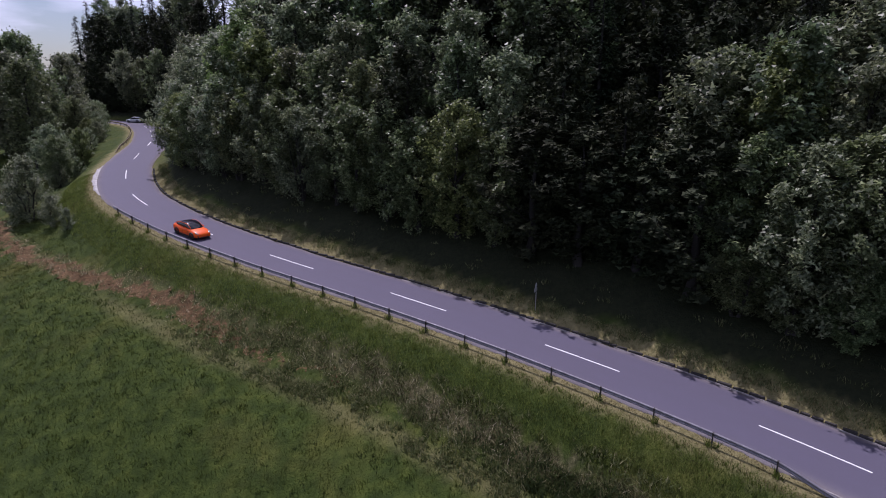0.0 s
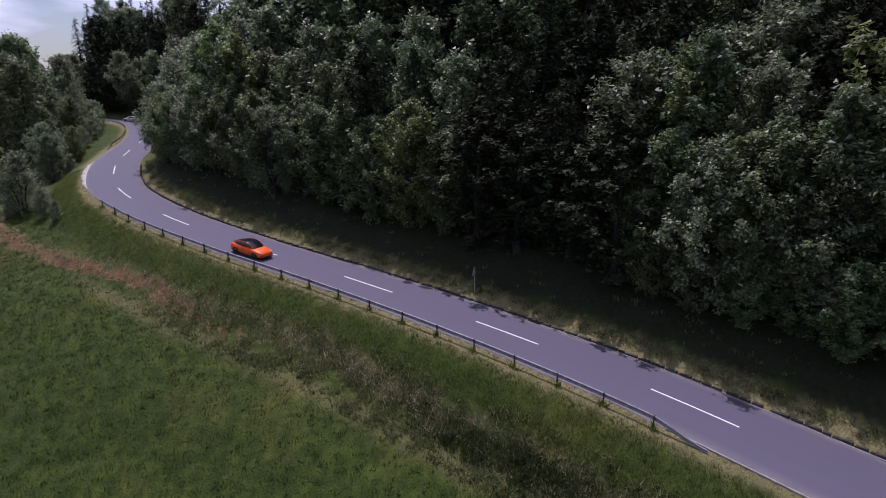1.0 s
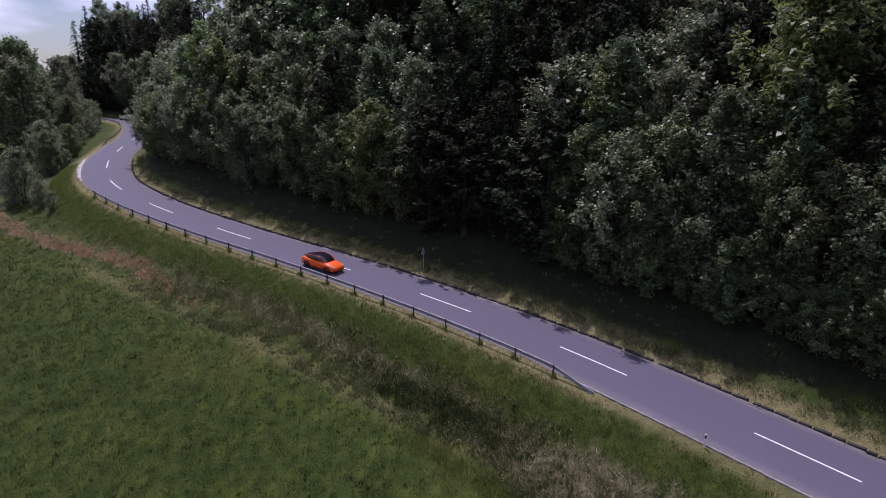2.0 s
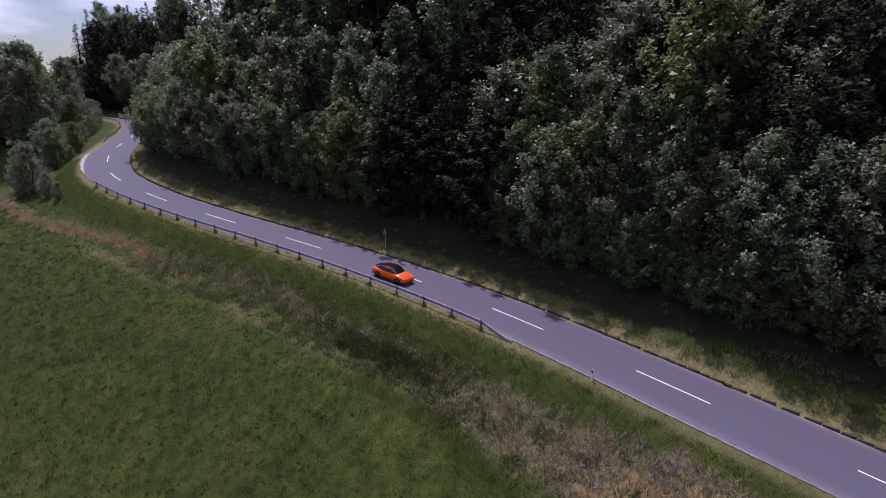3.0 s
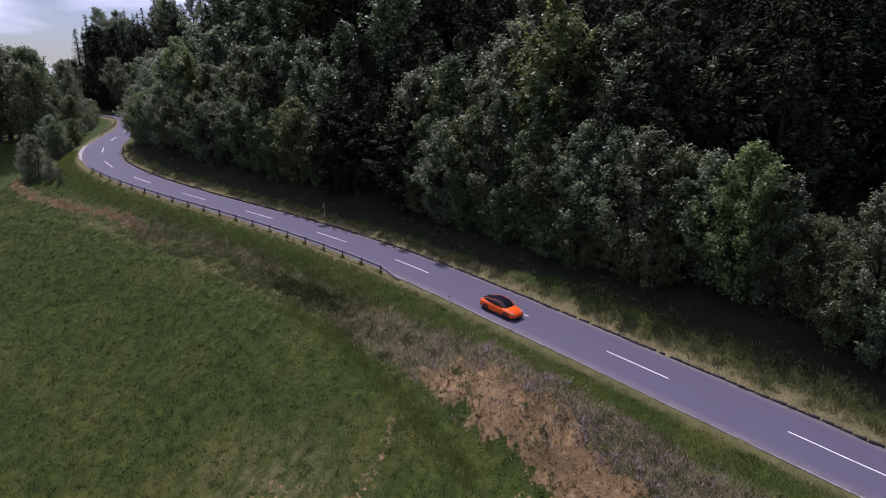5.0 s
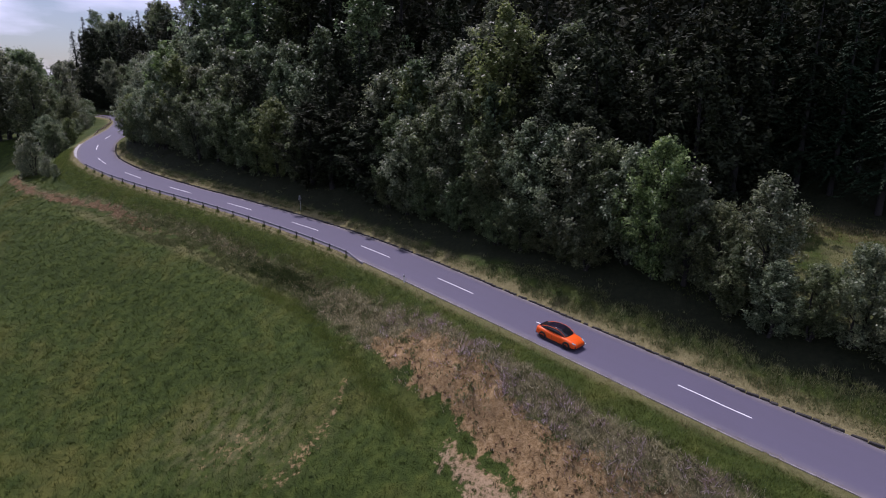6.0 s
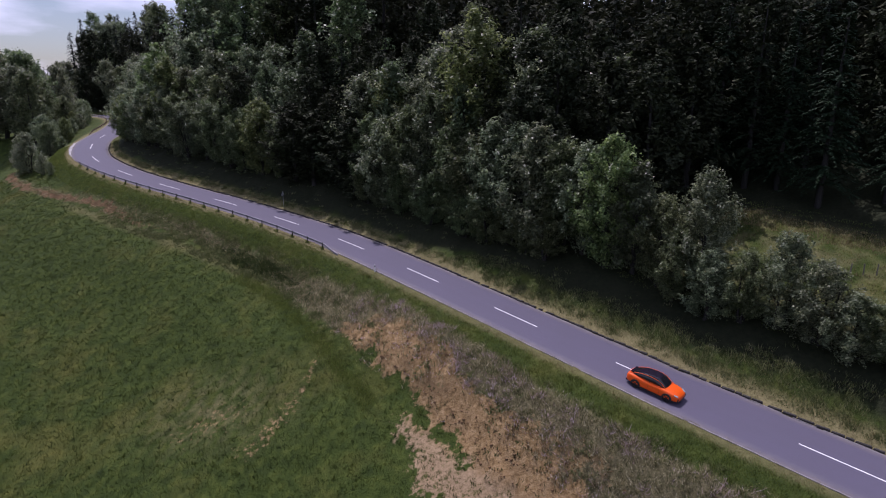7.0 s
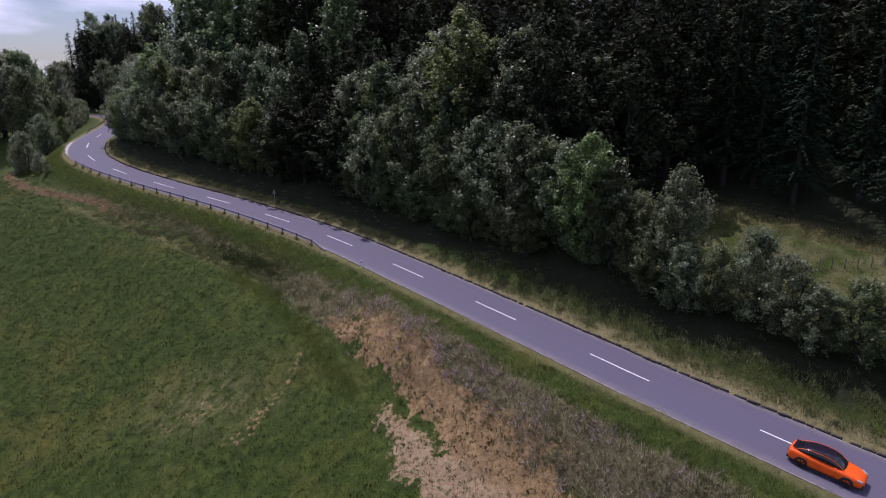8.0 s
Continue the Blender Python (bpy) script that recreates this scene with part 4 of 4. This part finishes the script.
        made.append(place(p, x, y, tall / ref, rng.uniform(0, 360), group="trees of the far hillside"))
    s = 224.0
    while s < 274:
        put(rng.choice(back["green"] + back["dark"]), s, rng.uniform(7.8, 9.5), rng.uniform(13, 18), 18, "trees of the far hillside")
        put(rng.choice(back["dark"] + spruce[:1]), s + 2, rng.uniform(18, 22), rng.uniform(20, 27), 18.5, "trees of the far hillside")
        s += rng.uniform(4.0, 5.5)
    s = 196.0
    while s < 280:
        # added low bushes; darkened leaves give the far bank its shade
        put(rng.choice(back["dark"] + back["brown"]), s, rng.uniform(7.6, 9.2), rng.uniform(4.5, 6.5), 18, "trees of the far hillside", 1.7)
        s += rng.uniform(3.4, 4.6)
    for s, d, hgt in ((121, 12.5, 17), (128, 13.5, 18.5), (135, 14.5, 16)):
        put(tall_lime, s, d, hgt, 18, "trees of the wood")
    # along the far road's wooded side
    for k in range(16):
        put(rng.choice(back["green"]), 150 + 4.5 * k, rng.uniform(9.5, 11.5), rng.uniform(12, 17), 18, "trees of the front row")
    # the valley side: the trees beyond the bush
    for y, lo, hi, n in ((104, 34.5, 40, 5), (118, 33.0, 40, 6), (134, 32.0, 40, 7), (152, 31.3, 41, 8), (166, 33.5, 41, 7), (207, 31.8, 42, 9), (226, 30.8, 34, 4)):
        for k in range(n):
            a = lo + (hi - lo) * (k + rng.uniform(0.1, 0.9)) / n
            yy = y + rng.uniform(-5, 5)
            x = -yy * math.tan(radians(a))
            g = float(ground_z([x], [yy])[0][0])
            p, ref = (rng.choice(spruce), 20) if rng.random() < 0.08 else (rng.choice(back["green"]), 18)
            top = 27.5 + 0.075 * (yy - 100) + rng.uniform(-3, 3) - (3.5 if a < 34 else 0) - (1.5 if a < 32 else 0)
            made.append(place(p, x, yy, max(6, top - g) / ref, rng.uniform(0, 360), group="trees of the valley side"))
    for p, s, d, hgt in ((proto["green"][1], 158, -11, 8.0), (proto["grey"][1], 163, -13, 9), (proto["lime"][0], 167, -9.5, 6.5), (bush, 152, -13.5, 5.0), (bush, 156, -10.5, 4.0), (bush, 148, -14, 4.5), (bush, 161, -9, 3.2),
                         (proto["green"][1], 197, -14, 9.0), (proto["lime"][0], 192, -12, 5.0), (bush, 169, -13.5, 3.4), (bush, 173, -14.5, 4.2), (bush, 178, -13.2, 3.0),
                         (bush, 183, -14.0, 3.8), (bush, 188, -13.0, 3.0), (proto["grey"][0], 181, -17, 7.5)):
        put(p, s, d, hgt, 12, "small trees by the bend")
    # spruces that stand above the skyline
    for x, y, hgt in ((-120, 201, 26), (-116, 203, 23), (-104, 206, 27), (-99, 209, 28), (-92, 208, 30)):
        made.append(place(spruce[0], x, y, hgt / 20, rng.uniform(0, 360), group="trees of the far hillside"))
    # thicket on the inside of the bend
    for s, d, hgt in ((166, -10.6, 3.2), (172, -10.4, 3.4), (178, -10.6, 4.0), (185, -10.6, 3.8), (191, -10.2, 4.4), (198, -10.4, 4.6), (205, -10.8, 5.6), (212, -11.2, 7.0), (219, -11.0, 7.5), (226, -10.0, 7.0), (233, -9.4, 7.0), (240, -9.0, 7.0), (202, -15.0, 9.0), (213, -16.0, 10.0), (223, -15.0, 10.0)):
        put(bush if rng.random() < 0.6 else rng.choice(proto["green"]), s, d, hgt, 12, "small trees by the bend", 1.15)
    # the large bush on the meadow's edge
    for p, s, d, hgt in ((bush, 141, -11.8, 8.4), (bush, 135.5, -9.2, 4.0), (bush, 132, -8.3, 2.6), (bush, 145, -13.5, 6)):
        put(p, s, d, hgt, 12, "bushes on the meadow's edge")
    for group in (*proto.values(), *back.values(), spruce, [tall_lime, bush]):
        for p in group:
            for o in (*p.children_recursive, p):
                bpy.data.objects.remove(o)


# ---- roadside things ----
def build_rail(name, s0, s1, d, material, label, first, gap):
    rail = tagged(new(name), label, "guardrail")
    origin = on_road(s0, d)
    rail.location = origin
    s = np.arange(s0, s1 + 0.01, 0.5)
    prof = [(0.03, 0.72), (-0.02, 0.70), (-0.05, 0.66), (-0.05, 0.62), (0.03, 0.58), (0.03, 0.54), (-0.05, 0.50), (-0.05, 0.46), (-0.02, 0.42), (0.03, 0.40)]
    drop = 0.62 * (1 - step(0, 4.0, s - s0))
    rings = [on_road(s, d + (a if d < 0 else -a), z - drop) - origin for a, z in prof]
    back_rings = [on_road(s, d + (a if d < 0 else -a) - 0.012, z - drop) - origin for a, z in prof]
    n = len(s)
    V = np.concatenate(rings + back_rings[::-1])
    k = 2 * len(prof)
    F = []
    for r in range(k):
        q = (r + 1) % k
        i = np.arange(n - 1)
        F.append(np.stack([i + r * n, i + 1 + r * n, i + 1 + q * n, i + q * n], 1))
    part_mesh("beam", mesh_from("beam", V, np.concatenate(F), material), rail)
    bm = bmesh.new()
    box(bm, (0.07, 0.12, 1.15), (0, 0, 0.18), bevel=0.012)
    box(bm, (0.10, 0.16, 0.03), (0, 0, 0.765))
    me = bpy.data.meshes.new("post")
    bm.to_mesh(me)
    bm.free()
    me.materials.append(M_POST)
    t = first
    while t < s1:
        if t > s0 + 2.5:
            ob = part_mesh("post", me, rail)
            p = on_road(t, d - 0.12) - origin
            ob.matrix_basis = pose(*p, 0, 0, math.degrees(heading(t)))
        t += gap
    return rail


def build_pasture_fence():
    fence = tagged(new("pasture_fence"), "short run of weathered wooden stakes in the pasture", "fence")
    first = on_road(3.2, 20.6)
    fence.location = first
    bm = bmesh.new()
    box(bm, (0.09, 0.09, 1.5), (0, 0, 0.45), bevel=0.015)
    me = bpy.data.meshes.new("post")
    bm.to_mesh(me)
    bm.free()
    me.materials.append(M_PALE_BARK)
    for k in range(7):
        q = on_road(3.2 - 0.95 * k, 20.6 + 0.62 * k)
        z = float(ground_z([q[0]], [q[1]])[0][0])
        ob = part_mesh("post", me, fence)
        ob.matrix_basis = pose(q[0] - first[0], q[1] - first[1], z - first[2], 2.0 * math.sin(3 * k), 2.0 * math.cos(5 * k), 11 * k)
        if k == 6:
            ob.scale = (1, 1, 1.8)


def build_gravel():
    """The pale gravel run-off at the outside of the bend."""
    rng = np.random.RandomState(19)
    ss = np.linspace(136.5, 154.5, 37)
    w = 0.10 + 0.50 * np.sin(np.linspace(0, math.pi, 37)) ** 0.7 + 0.08 * rng.normal(size=37)
    inner = on_road(ss, -HALF - 0.30, 0.012)
    outer = on_road(ss, -HALF - 0.30 - w, -0.03)
    low = on_road(ss, -HALF - 0.34 - w, -0.30)
    V = np.concatenate([inner, outer, low])
    i = np.arange(36)
    F = np.concatenate([np.stack([i + k * 37, i + 1 + k * 37, i + 38 + k * 37, i + 37 + k * 37], 1) for k in (0, 1)])
    tagged(new("gravel_runoff", mesh_from("gravel_runoff", V, F, M_GRAVEL)), "pale gravel run-off beside the bend", "gravel", kind="structure")


def build_roadside():
    build_pasture_fence()
    build_gravel()
    build_rail("guardrail", 54.5, 128.5, -4.15, M_ZINC, "weathered galvanised steel guardrail on dark posts along the meadow", 58.0, 3.63)
    build_rail("guardrail", 167.0, 262.0, -4.2, M_RUST, "rust-brown steel guardrail round the inside of the bend", 171.0, 4.0)
    rng = np.random.RandomState(90)
    s = np.arange(58.0, 128, 3.63)
    s = np.repeat(s, 5) + rng.normal(0, 0.12, 5 * len(s))
    p = on_road(s, -4.35 + rng.normal(0, 0.1, len(s)))
    h, _, _ = ground_z(p[:, 0], p[:, 1])
    blades("post_weeds", p[:, 0], p[:, 1], h, 10, 0.55, 0.06, 0.10, M_TALL, "dark weed tufts round the guardrail posts", "weeds", 91)
    # marker posts
    for s, d in ((46.6, -4.0),):
        q = on_road(s, d)
        z = float(ground_z([q[0]], [q[1]])[0][0])
        mk = tagged(new("marker_post"), "white plastic roadside marker post with black band", "marker post", group="marker posts")
        mk.matrix_basis = pose(q[0], q[1], z, 0, 0, math.degrees(heading(s)))
        bm = bmesh.new()
        box(bm, (0.09, 0.12, 0.72), (0, 0, 0.31), bevel=0.02)
        part("shaft", bm, M_WHITE, mk)
        bm = bmesh.new()
        box(bm, (0.094, 0.124, 0.2), (0, 0, 0.77), bevel=0.02)
        part("band", bm, M_BLACK, mk, "black reflector band")
        bm = bmesh.new()
        box(bm, (0.09, 0.12, 0.1), (0, 0, 0.92), bevel=0.02)
        part("cap", bm, M_WHITE, mk)
    # warning sign seen from its back
    q = on_road(78.0, 4.5)
    z = float(ground_z([q[0]], [q[1]])[0][0])
    sg = tagged(new("road_sign"), "triangular road sign on a steel post at the wood's edge", "road sign")
    sg.matrix_basis = pose(q[0], q[1], z, 0, 0, math.degrees(heading(78.0)) + 96)
    V, F = tube([(0, 0, -0.3), (0, 0, 2.75)], [0.035, 0.035], 10)
    part_mesh("pole", mesh_from("pole", V, F, M_SIGN, smooth=True), sg)
    bm = bmesh.new()
    tri = [bm.verts.new((math.sin(a) * 0.52, -0.05, 2.25 + math.cos(a) * 0.52)) for a in (0, 2.094, 4.189)]
    f = bm.faces.new(tri)
    bmesh.ops.bevel(bm, geom=list(bm.verts), offset=0.07, segments=3, affect="VERTICES")
    ext = bmesh.ops.extrude_face_region(bm, geom=list(bm.faces))
    bmesh.ops.translate(bm, vec=(0, 0.02, 0), verts=[v for v in ext["geom"] if isinstance(v, bmesh.types.BMVert)])
    part("plate", bm, M_SIGN, sg)


# ---- cars ----
def loft(stations, ring, cap=True):
    """Quads over rings of equal count; stations give the rings in order."""
    V, F = [], []
    for st in stations:
        V += ring(st)
    k = len(ring(stations[0]))
    for i in range(len(stations) - 1):
        for j in range(k - 1):
            a = i * k + j
            F.append((a, a + k, a + k + 1, a + 1))
        F.append((i * k + k - 1, (i + 1) * k + k - 1, (i + 1) * k, i * k))
    if cap:
        F.append(tuple(range(k)))
        F.append(tuple(range((len(stations) - 1) * k, len(stations) * k))[::-1])
    return V, F


def smooth_part(name, V, F, material, parent, label="", levels=1):
    me = mesh_from(name, V, F, material, smooth=True)
    ob = part_mesh(name, me, parent, label)
    if levels:
        md = ob.modifiers.new("smooth", "SUBSURF")
        md.levels = md.render_levels = levels
    return ob


def paint(name, color):
    m, n, l, p = node_material(name)
    tc = n.new("ShaderNodeTexCoord").outputs["Object"]
    f = noise_tex(n, l, 3, 3, 0.5, tc)
    l.new(ramp(n, l, f, (0.3, tuple(c * 0.95 for c in color)), (0.7, color)), p.inputs["Base Color"])
    p.inputs["Roughness"].default_value, p.inputs["Coat Weight"].default_value, p.inputs["Coat Roughness"].default_value = 0.45, 0.12, 0.08
    p.inputs["Specular IOR Level"].default_value = 0.3
    return m


M_ORANGE = paint("orange_paint", (0.82, 0.100, 0.002))
M_SILVER = paint("white_car_paint", (0.62, 0.64, 0.68))
M_GLASS = plain("tinted_glass", (0.012, 0.012, 0.016), 0.06, vary=0.1, spec=0.6)
M_ROOF = plain("gloss_black_roof", (0.016, 0.012, 0.022), 0.16, vary=0.1)
M_TYRE = plain("tyre_rubber", (0.015, 0.015, 0.016), 0.85, vary=0.3, scale=20)
M_RIM = plain("dark_alloy", (0.045, 0.045, 0.05), 0.35, 0.9, vary=0.1)
M_LAMP = plain("headlamp_lens", (0.35, 0.36, 0.40), 0.1, vary=0.2, spec=0.8)
M_TAIL = plain("tail_lamp_lens", (0.25, 0.01, 0.01), 0.15, vary=0.2)


def build_car(name, label, coat, roof_mat, tall, length):
    """A five-door fastback, nose towards +x, wheels on z = 0. Returns the car and its wheels."""
    car = tagged(new(name), label, "car")
    k = length / 4.96
    # lower body: x, half width, sill, belt edge, crown
    body = [(-2.44, .70, .42, .84, .86), (-2.38, .84, .32, .98, 1.02), (-2.15, .92, .24, 1.03, 1.08), (-1.75, .965, .22, 1.02, 1.09), (-1.25, .97, .21, .99, 1.05), (-0.5, .945, .21, .97, 1.02),
            (0.4, .94, .21, .96, 1.01), (0.95, .95, .21, .96, 1.02), (1.35, .965, .21, .94, 1.00), (1.75, .955, .22, .88, .94), (2.1, .90, .23, .79, .84), (2.34, .80, .25, .69, .73), (2.46, .64, .30, .58, .60)]

    def ring(b):
        x, w, lo, be, cr = b
        half = [(w * .80, lo), (w * .97, lo + .06), (w, lo + (be - lo) * .42), (w * .985, lo + (be - lo) * .72), (w * .93, be), (w * .72, be + (cr - be) * .55), (w * .36, cr)]
        return [(x * k, y, z) for y, z in half] + [(x * k, 0, cr + .008)] + [(x * k, -y, z) for y, z in half[::-1]]

    V, F = loft(body, ring)
    smooth_part("body", V, F, coat, car)
    # glasshouse
    top = 1.47 + tall
    house = [(-2.16, .66, 1.03, 1.08), (-1.7, .77, 1.01, 1.24 + tall * .6), (-1.1, .83, .99, 1.40 + tall), (-0.4, .84, .98, top), (0.1, .84, .98, top - .01), (0.5, .83, .97, 1.38 + tall * .8), (0.85, .80, .97, 1.20 + tall * .3), (1.2, .70, .97, 1.03)]

    def ring2(b):
        x, w, lo, hi = b
        half = [(w, lo - .06), (w * .99, lo + (hi - lo) * .35), (w * .90, lo + (hi - lo) * .82), (w * .78, hi - .012), (w * .40, hi + .012)]
        return [(x * k, y, z) for y, z in half] + [(x * k, 0, hi + .018)] + [(x * k, -y, z) for y, z in half[::-1]]

    V, F = loft(house, ring2)
    smooth_part("glasshouse", V, F, M_GLASS, car, "dark tinted glass")
    # roof skin over the glasshouse
    roof = [b for b in house if -1.75 <= b[0] <= 0.55]

    def ring3(b):
        x, w, lo, hi = b
        half = [(w * .83, hi - .05), (w * .78, hi + .004), (w * .40, hi + .03)]
        up = [(x * k, y, z) for y, z in half] + [(x * k, 0, hi + .036)] + [(x * k, -y, z) for y, z in half[::-1]]
        return up + [(x * k, -.3, hi - .06), (x * k, .3, hi - .06)]

    V, F = loft(roof, ring3)
    smooth_part("roof", V, F, roof_mat, car, "gloss black roof panel" if roof_mat is M_ROOF else "")
    # window-top rails and pillars in body colour
    for sg in (1, -1):
        pts = [(x * k, sg * (w * .875), lo + (hi - lo) * .88 + .004) for x, w, lo, hi in house]
        pts[0] = (house[0][0] * k, sg * .72, 1.04)
        pts[-1] = (house[-1][0] * k, sg * .77, .99)
        V, F = tube(pts, [.022] * len(pts), 8)
        part_mesh("roof_rail", mesh_from("roof_rail", V, F, coat, smooth=True), car)
        V, F = tube([(-.28 * k, sg * .79, .90), (-.36 * k, sg * .66, top - .06)], [.035, .03], 8)
        part_mesh("door_pillar", mesh_from("door_pillar", V, F, M_BLACK, smooth=True), car)
        # mirror
        bm = bmesh.new()
        bmesh.ops.create_icosphere(bm, subdivisions=2, radius=1, matrix=Matrix.Translation((.66 * k, sg * 1.0, 1.05)) @ Matrix.Diagonal((.08, .12, .07, 1)))
        part("mirror", bm, coat, car, smooth=True)
        # headlamp, tail lamp, sill, intake
        bm = bmesh.new()
        box(bm, (.36, .22, .07), (2.14 * k, sg * .70, .755), Matrix.Rotation(-sg * .45, 4, "Z") @ Matrix.Rotation(.28, 4, "Y"), bevel=.03)
        part("headlight", bm, M_LAMP, car, smooth=True)
        bm = bmesh.new()
        box(bm, (.10, .20, .30), (2.34 * k, sg * .66, .40), Matrix.Rotation(-sg * .5, 4, "Z"), bevel=.03)
        part("air_intake", bm, M_BLACK, car)
        bm = bmesh.new()
        box(bm, (2.0 * k, .05, .10), (0, sg * .945, .235), bevel=.02)
        part("sill", bm, M_BLACK, car)
        # door seams and handles
        for x in (.72, -.30, -1.12):
            bm = bmesh.new()
            box(bm, (.012, .012, .50), (x * k, sg * .958, .58))
            part("door_seam", bm, M_BLACK, car)
        for x in (-.12, -.95):
            bm = bmesh.new()
            box(bm, (.18, .02, .03), (x * k, sg * .957, .76), bevel=.008)
            part("door_handle", bm, coat, car)
    bm = bmesh.new()
    box(bm, (.05, 1.5, .06), (-2.42 * k, 0, .80), bevel=.02)
    part("tail_light_bar", bm, M_TAIL, car)
    bm = bmesh.new()
    box(bm, (.12, .95, .14), (2.38 * k, 0, .32), bevel=.03)
    part("lower_grille", bm, M_BLACK, car)
    bm = bmesh.new()
    box(bm, (.20, 1.5, .20), (-2.36 * k, 0, .34), bevel=.04)
    part("rear_diffuser", bm, M_BLACK, car)
    bm = bmesh.new()
    box(bm, (.03, .50, .11), (-2.465 * k, 0, .62), bevel=.008)
    part("rear_plate", bm, M_WHITE, car)
    bm = bmesh.new()
    box(bm, (.22, 1.15, .035), (-2.12 * k, 0, 1.13), Matrix.Rotation(-.12, 4, "Y"), bevel=.012)
    part("spoiler", bm, M_ROOF, car, "black rear spoiler")
    bm = bmesh.new()
    box(bm, (3.9 * k, 1.5, .10), (0, 0, .20), bevel=.02)
    part("underbody", bm, M_BLACK, car)
    wheels = []
    for x in (1.46, -1.44):
        for sg in (1, -1):
            # arch: a black ring standing for the shadow inside the wheel well
            V, F = [], []
            for i in range(25):
                a = math.pi * (-.08 + 1.16 * i / 24)
                for r in (.36, .415):
                    for y in (.70, .988):
                        V.append((x * k + r * math.cos(a), sg * y, .35 + r * math.sin(a)))
            for i in range(24):
                o = 4 * i
                F += [(o, o + 1, o + 5, o + 4), (o + 2, o + 6, o + 7, o + 3), (o + 1, o + 3, o + 7, o + 5), (o, o + 4, o + 6, o + 2)]
            part_mesh("wheel_arch", mesh_from("wheel_arch", V, F, M_BLACK), car)
            wheel = new("wheel")
            wheel.parent = car
            wheel.location = (x * k, sg * .87, .355)
            # tyre
            prof = [(.25, -.125), (.33, -.13), (.352, -.10), (.355, 0), (.352, .10), (.33, .13), (.25, .125)]
            V, F = [], []
            for i in range(28):
                a = 2 * math.pi * i / 28
                V += [(r * math.cos(a), y, r * math.sin(a)) for r, y in prof]
            m = len(prof)
            for i in range(28):
                for j in range(m):
                    a, b = i * m + j, ((i + 1) % 28) * m + j
                    jn = 1 if j < m - 1 else 1 - m
                    F.append((a, a + jn, b + jn, b))
            part_mesh("tyre", mesh_from("tyre", V, F, M_TYRE, smooth=True), wheel)
            bm = bmesh.new()
            for i in range(5):
                box(bm, (.25, .04, .06), (0, 0, 0), Matrix.Rotation(2 * math.pi * i / 5, 4, "Y") @ Matrix.Translation((.125, sg * .09, 0)), bevel=.01)
            bmesh.ops.create_cone(bm, segments=20, radius1=.06, radius2=.05, depth=.10, cap_ends=True, matrix=Matrix.Translation((0, sg * .08, 0)) @ Matrix.Rotation(math.pi / 2, 4, "X"))
            bmesh.ops.create_cone(bm, segments=24, radius1=.255, radius2=.255, depth=.10, cap_ends=True, matrix=Matrix.Translation((0, -sg * .02, 0)) @ Matrix.Rotation(math.pi / 2, 4, "X"))
            part("rim", bm, M_RIM, wheel, "dark five-spoke alloy rim")
            wheels.append(wheel)
    return car, wheels


def on_surface(s, d, back=False):
    """A pose on the road, nose towards falling s (or rising s, if back)."""
    p = on_road(s, d, 0.035)
    a = on_road(s - 1.4, d)
    b = on_road(s + 1.4, d)
    t = (b - a) if back else (a - b)
    t /= np.linalg.norm(t)
    yaw = math.degrees(math.atan2(t[1], t[0]))
    return pose(p[0], p[1], p[2], 0, -math.degrees(math.asin(t[2])), yaw)


# ---- build all ----
build_ground()
build_road()
build_drain()
build_lip()
build_roadside()
build_grass()
build_clumps()
build_brow()
build_clods()
build_brushwood()
build_far_wood()
build_trees()
orange_car, orange_wheels = build_car("car", "orange five-door sports saloon with black roof driving on the road", M_ORANGE, M_ROOF, 0.07, 4.70)
white_car, white_wheels = build_car("car", "white hatchback standing on the road beyond the bend", M_SILVER, M_SILVER, 0.10, 4.75)
spot = on_road(239.0, 2.2, 0.05)
white_car.matrix_basis = pose(spot[0], spot[1], spot[2], 0, 0, 172)

# along the road by time: seconds, s, d
DRIVE = [(0.0, 115.5, -1.7), (1.5, 93.9, -1.65), (3.5, 64.4, -1.65), (4.5, 49.1, -1.65), (6.5, 18.3, -1.65), (8.0, -4.75, -1.65)]


def motions():
    times = [k / 10 for k in range(81)]
    td, sd, dd = zip(*DRIVE)
    walk(orange_car, [(t, on_surface(float(np.interp(t, td, sd)), float(np.interp(t, td, dd)))) for t in times])
    fine_times = [k / 30 for k in range(241)]
    for w in orange_wheels:
        x, y, z = w.location
        walk(w, [(t, pose(x, y, z) @ Matrix.Rotation((float(np.interp(0, td, sd)) - float(np.interp(t, td, sd))) / 0.355, 4, "Y")) for t in fine_times])


motions()
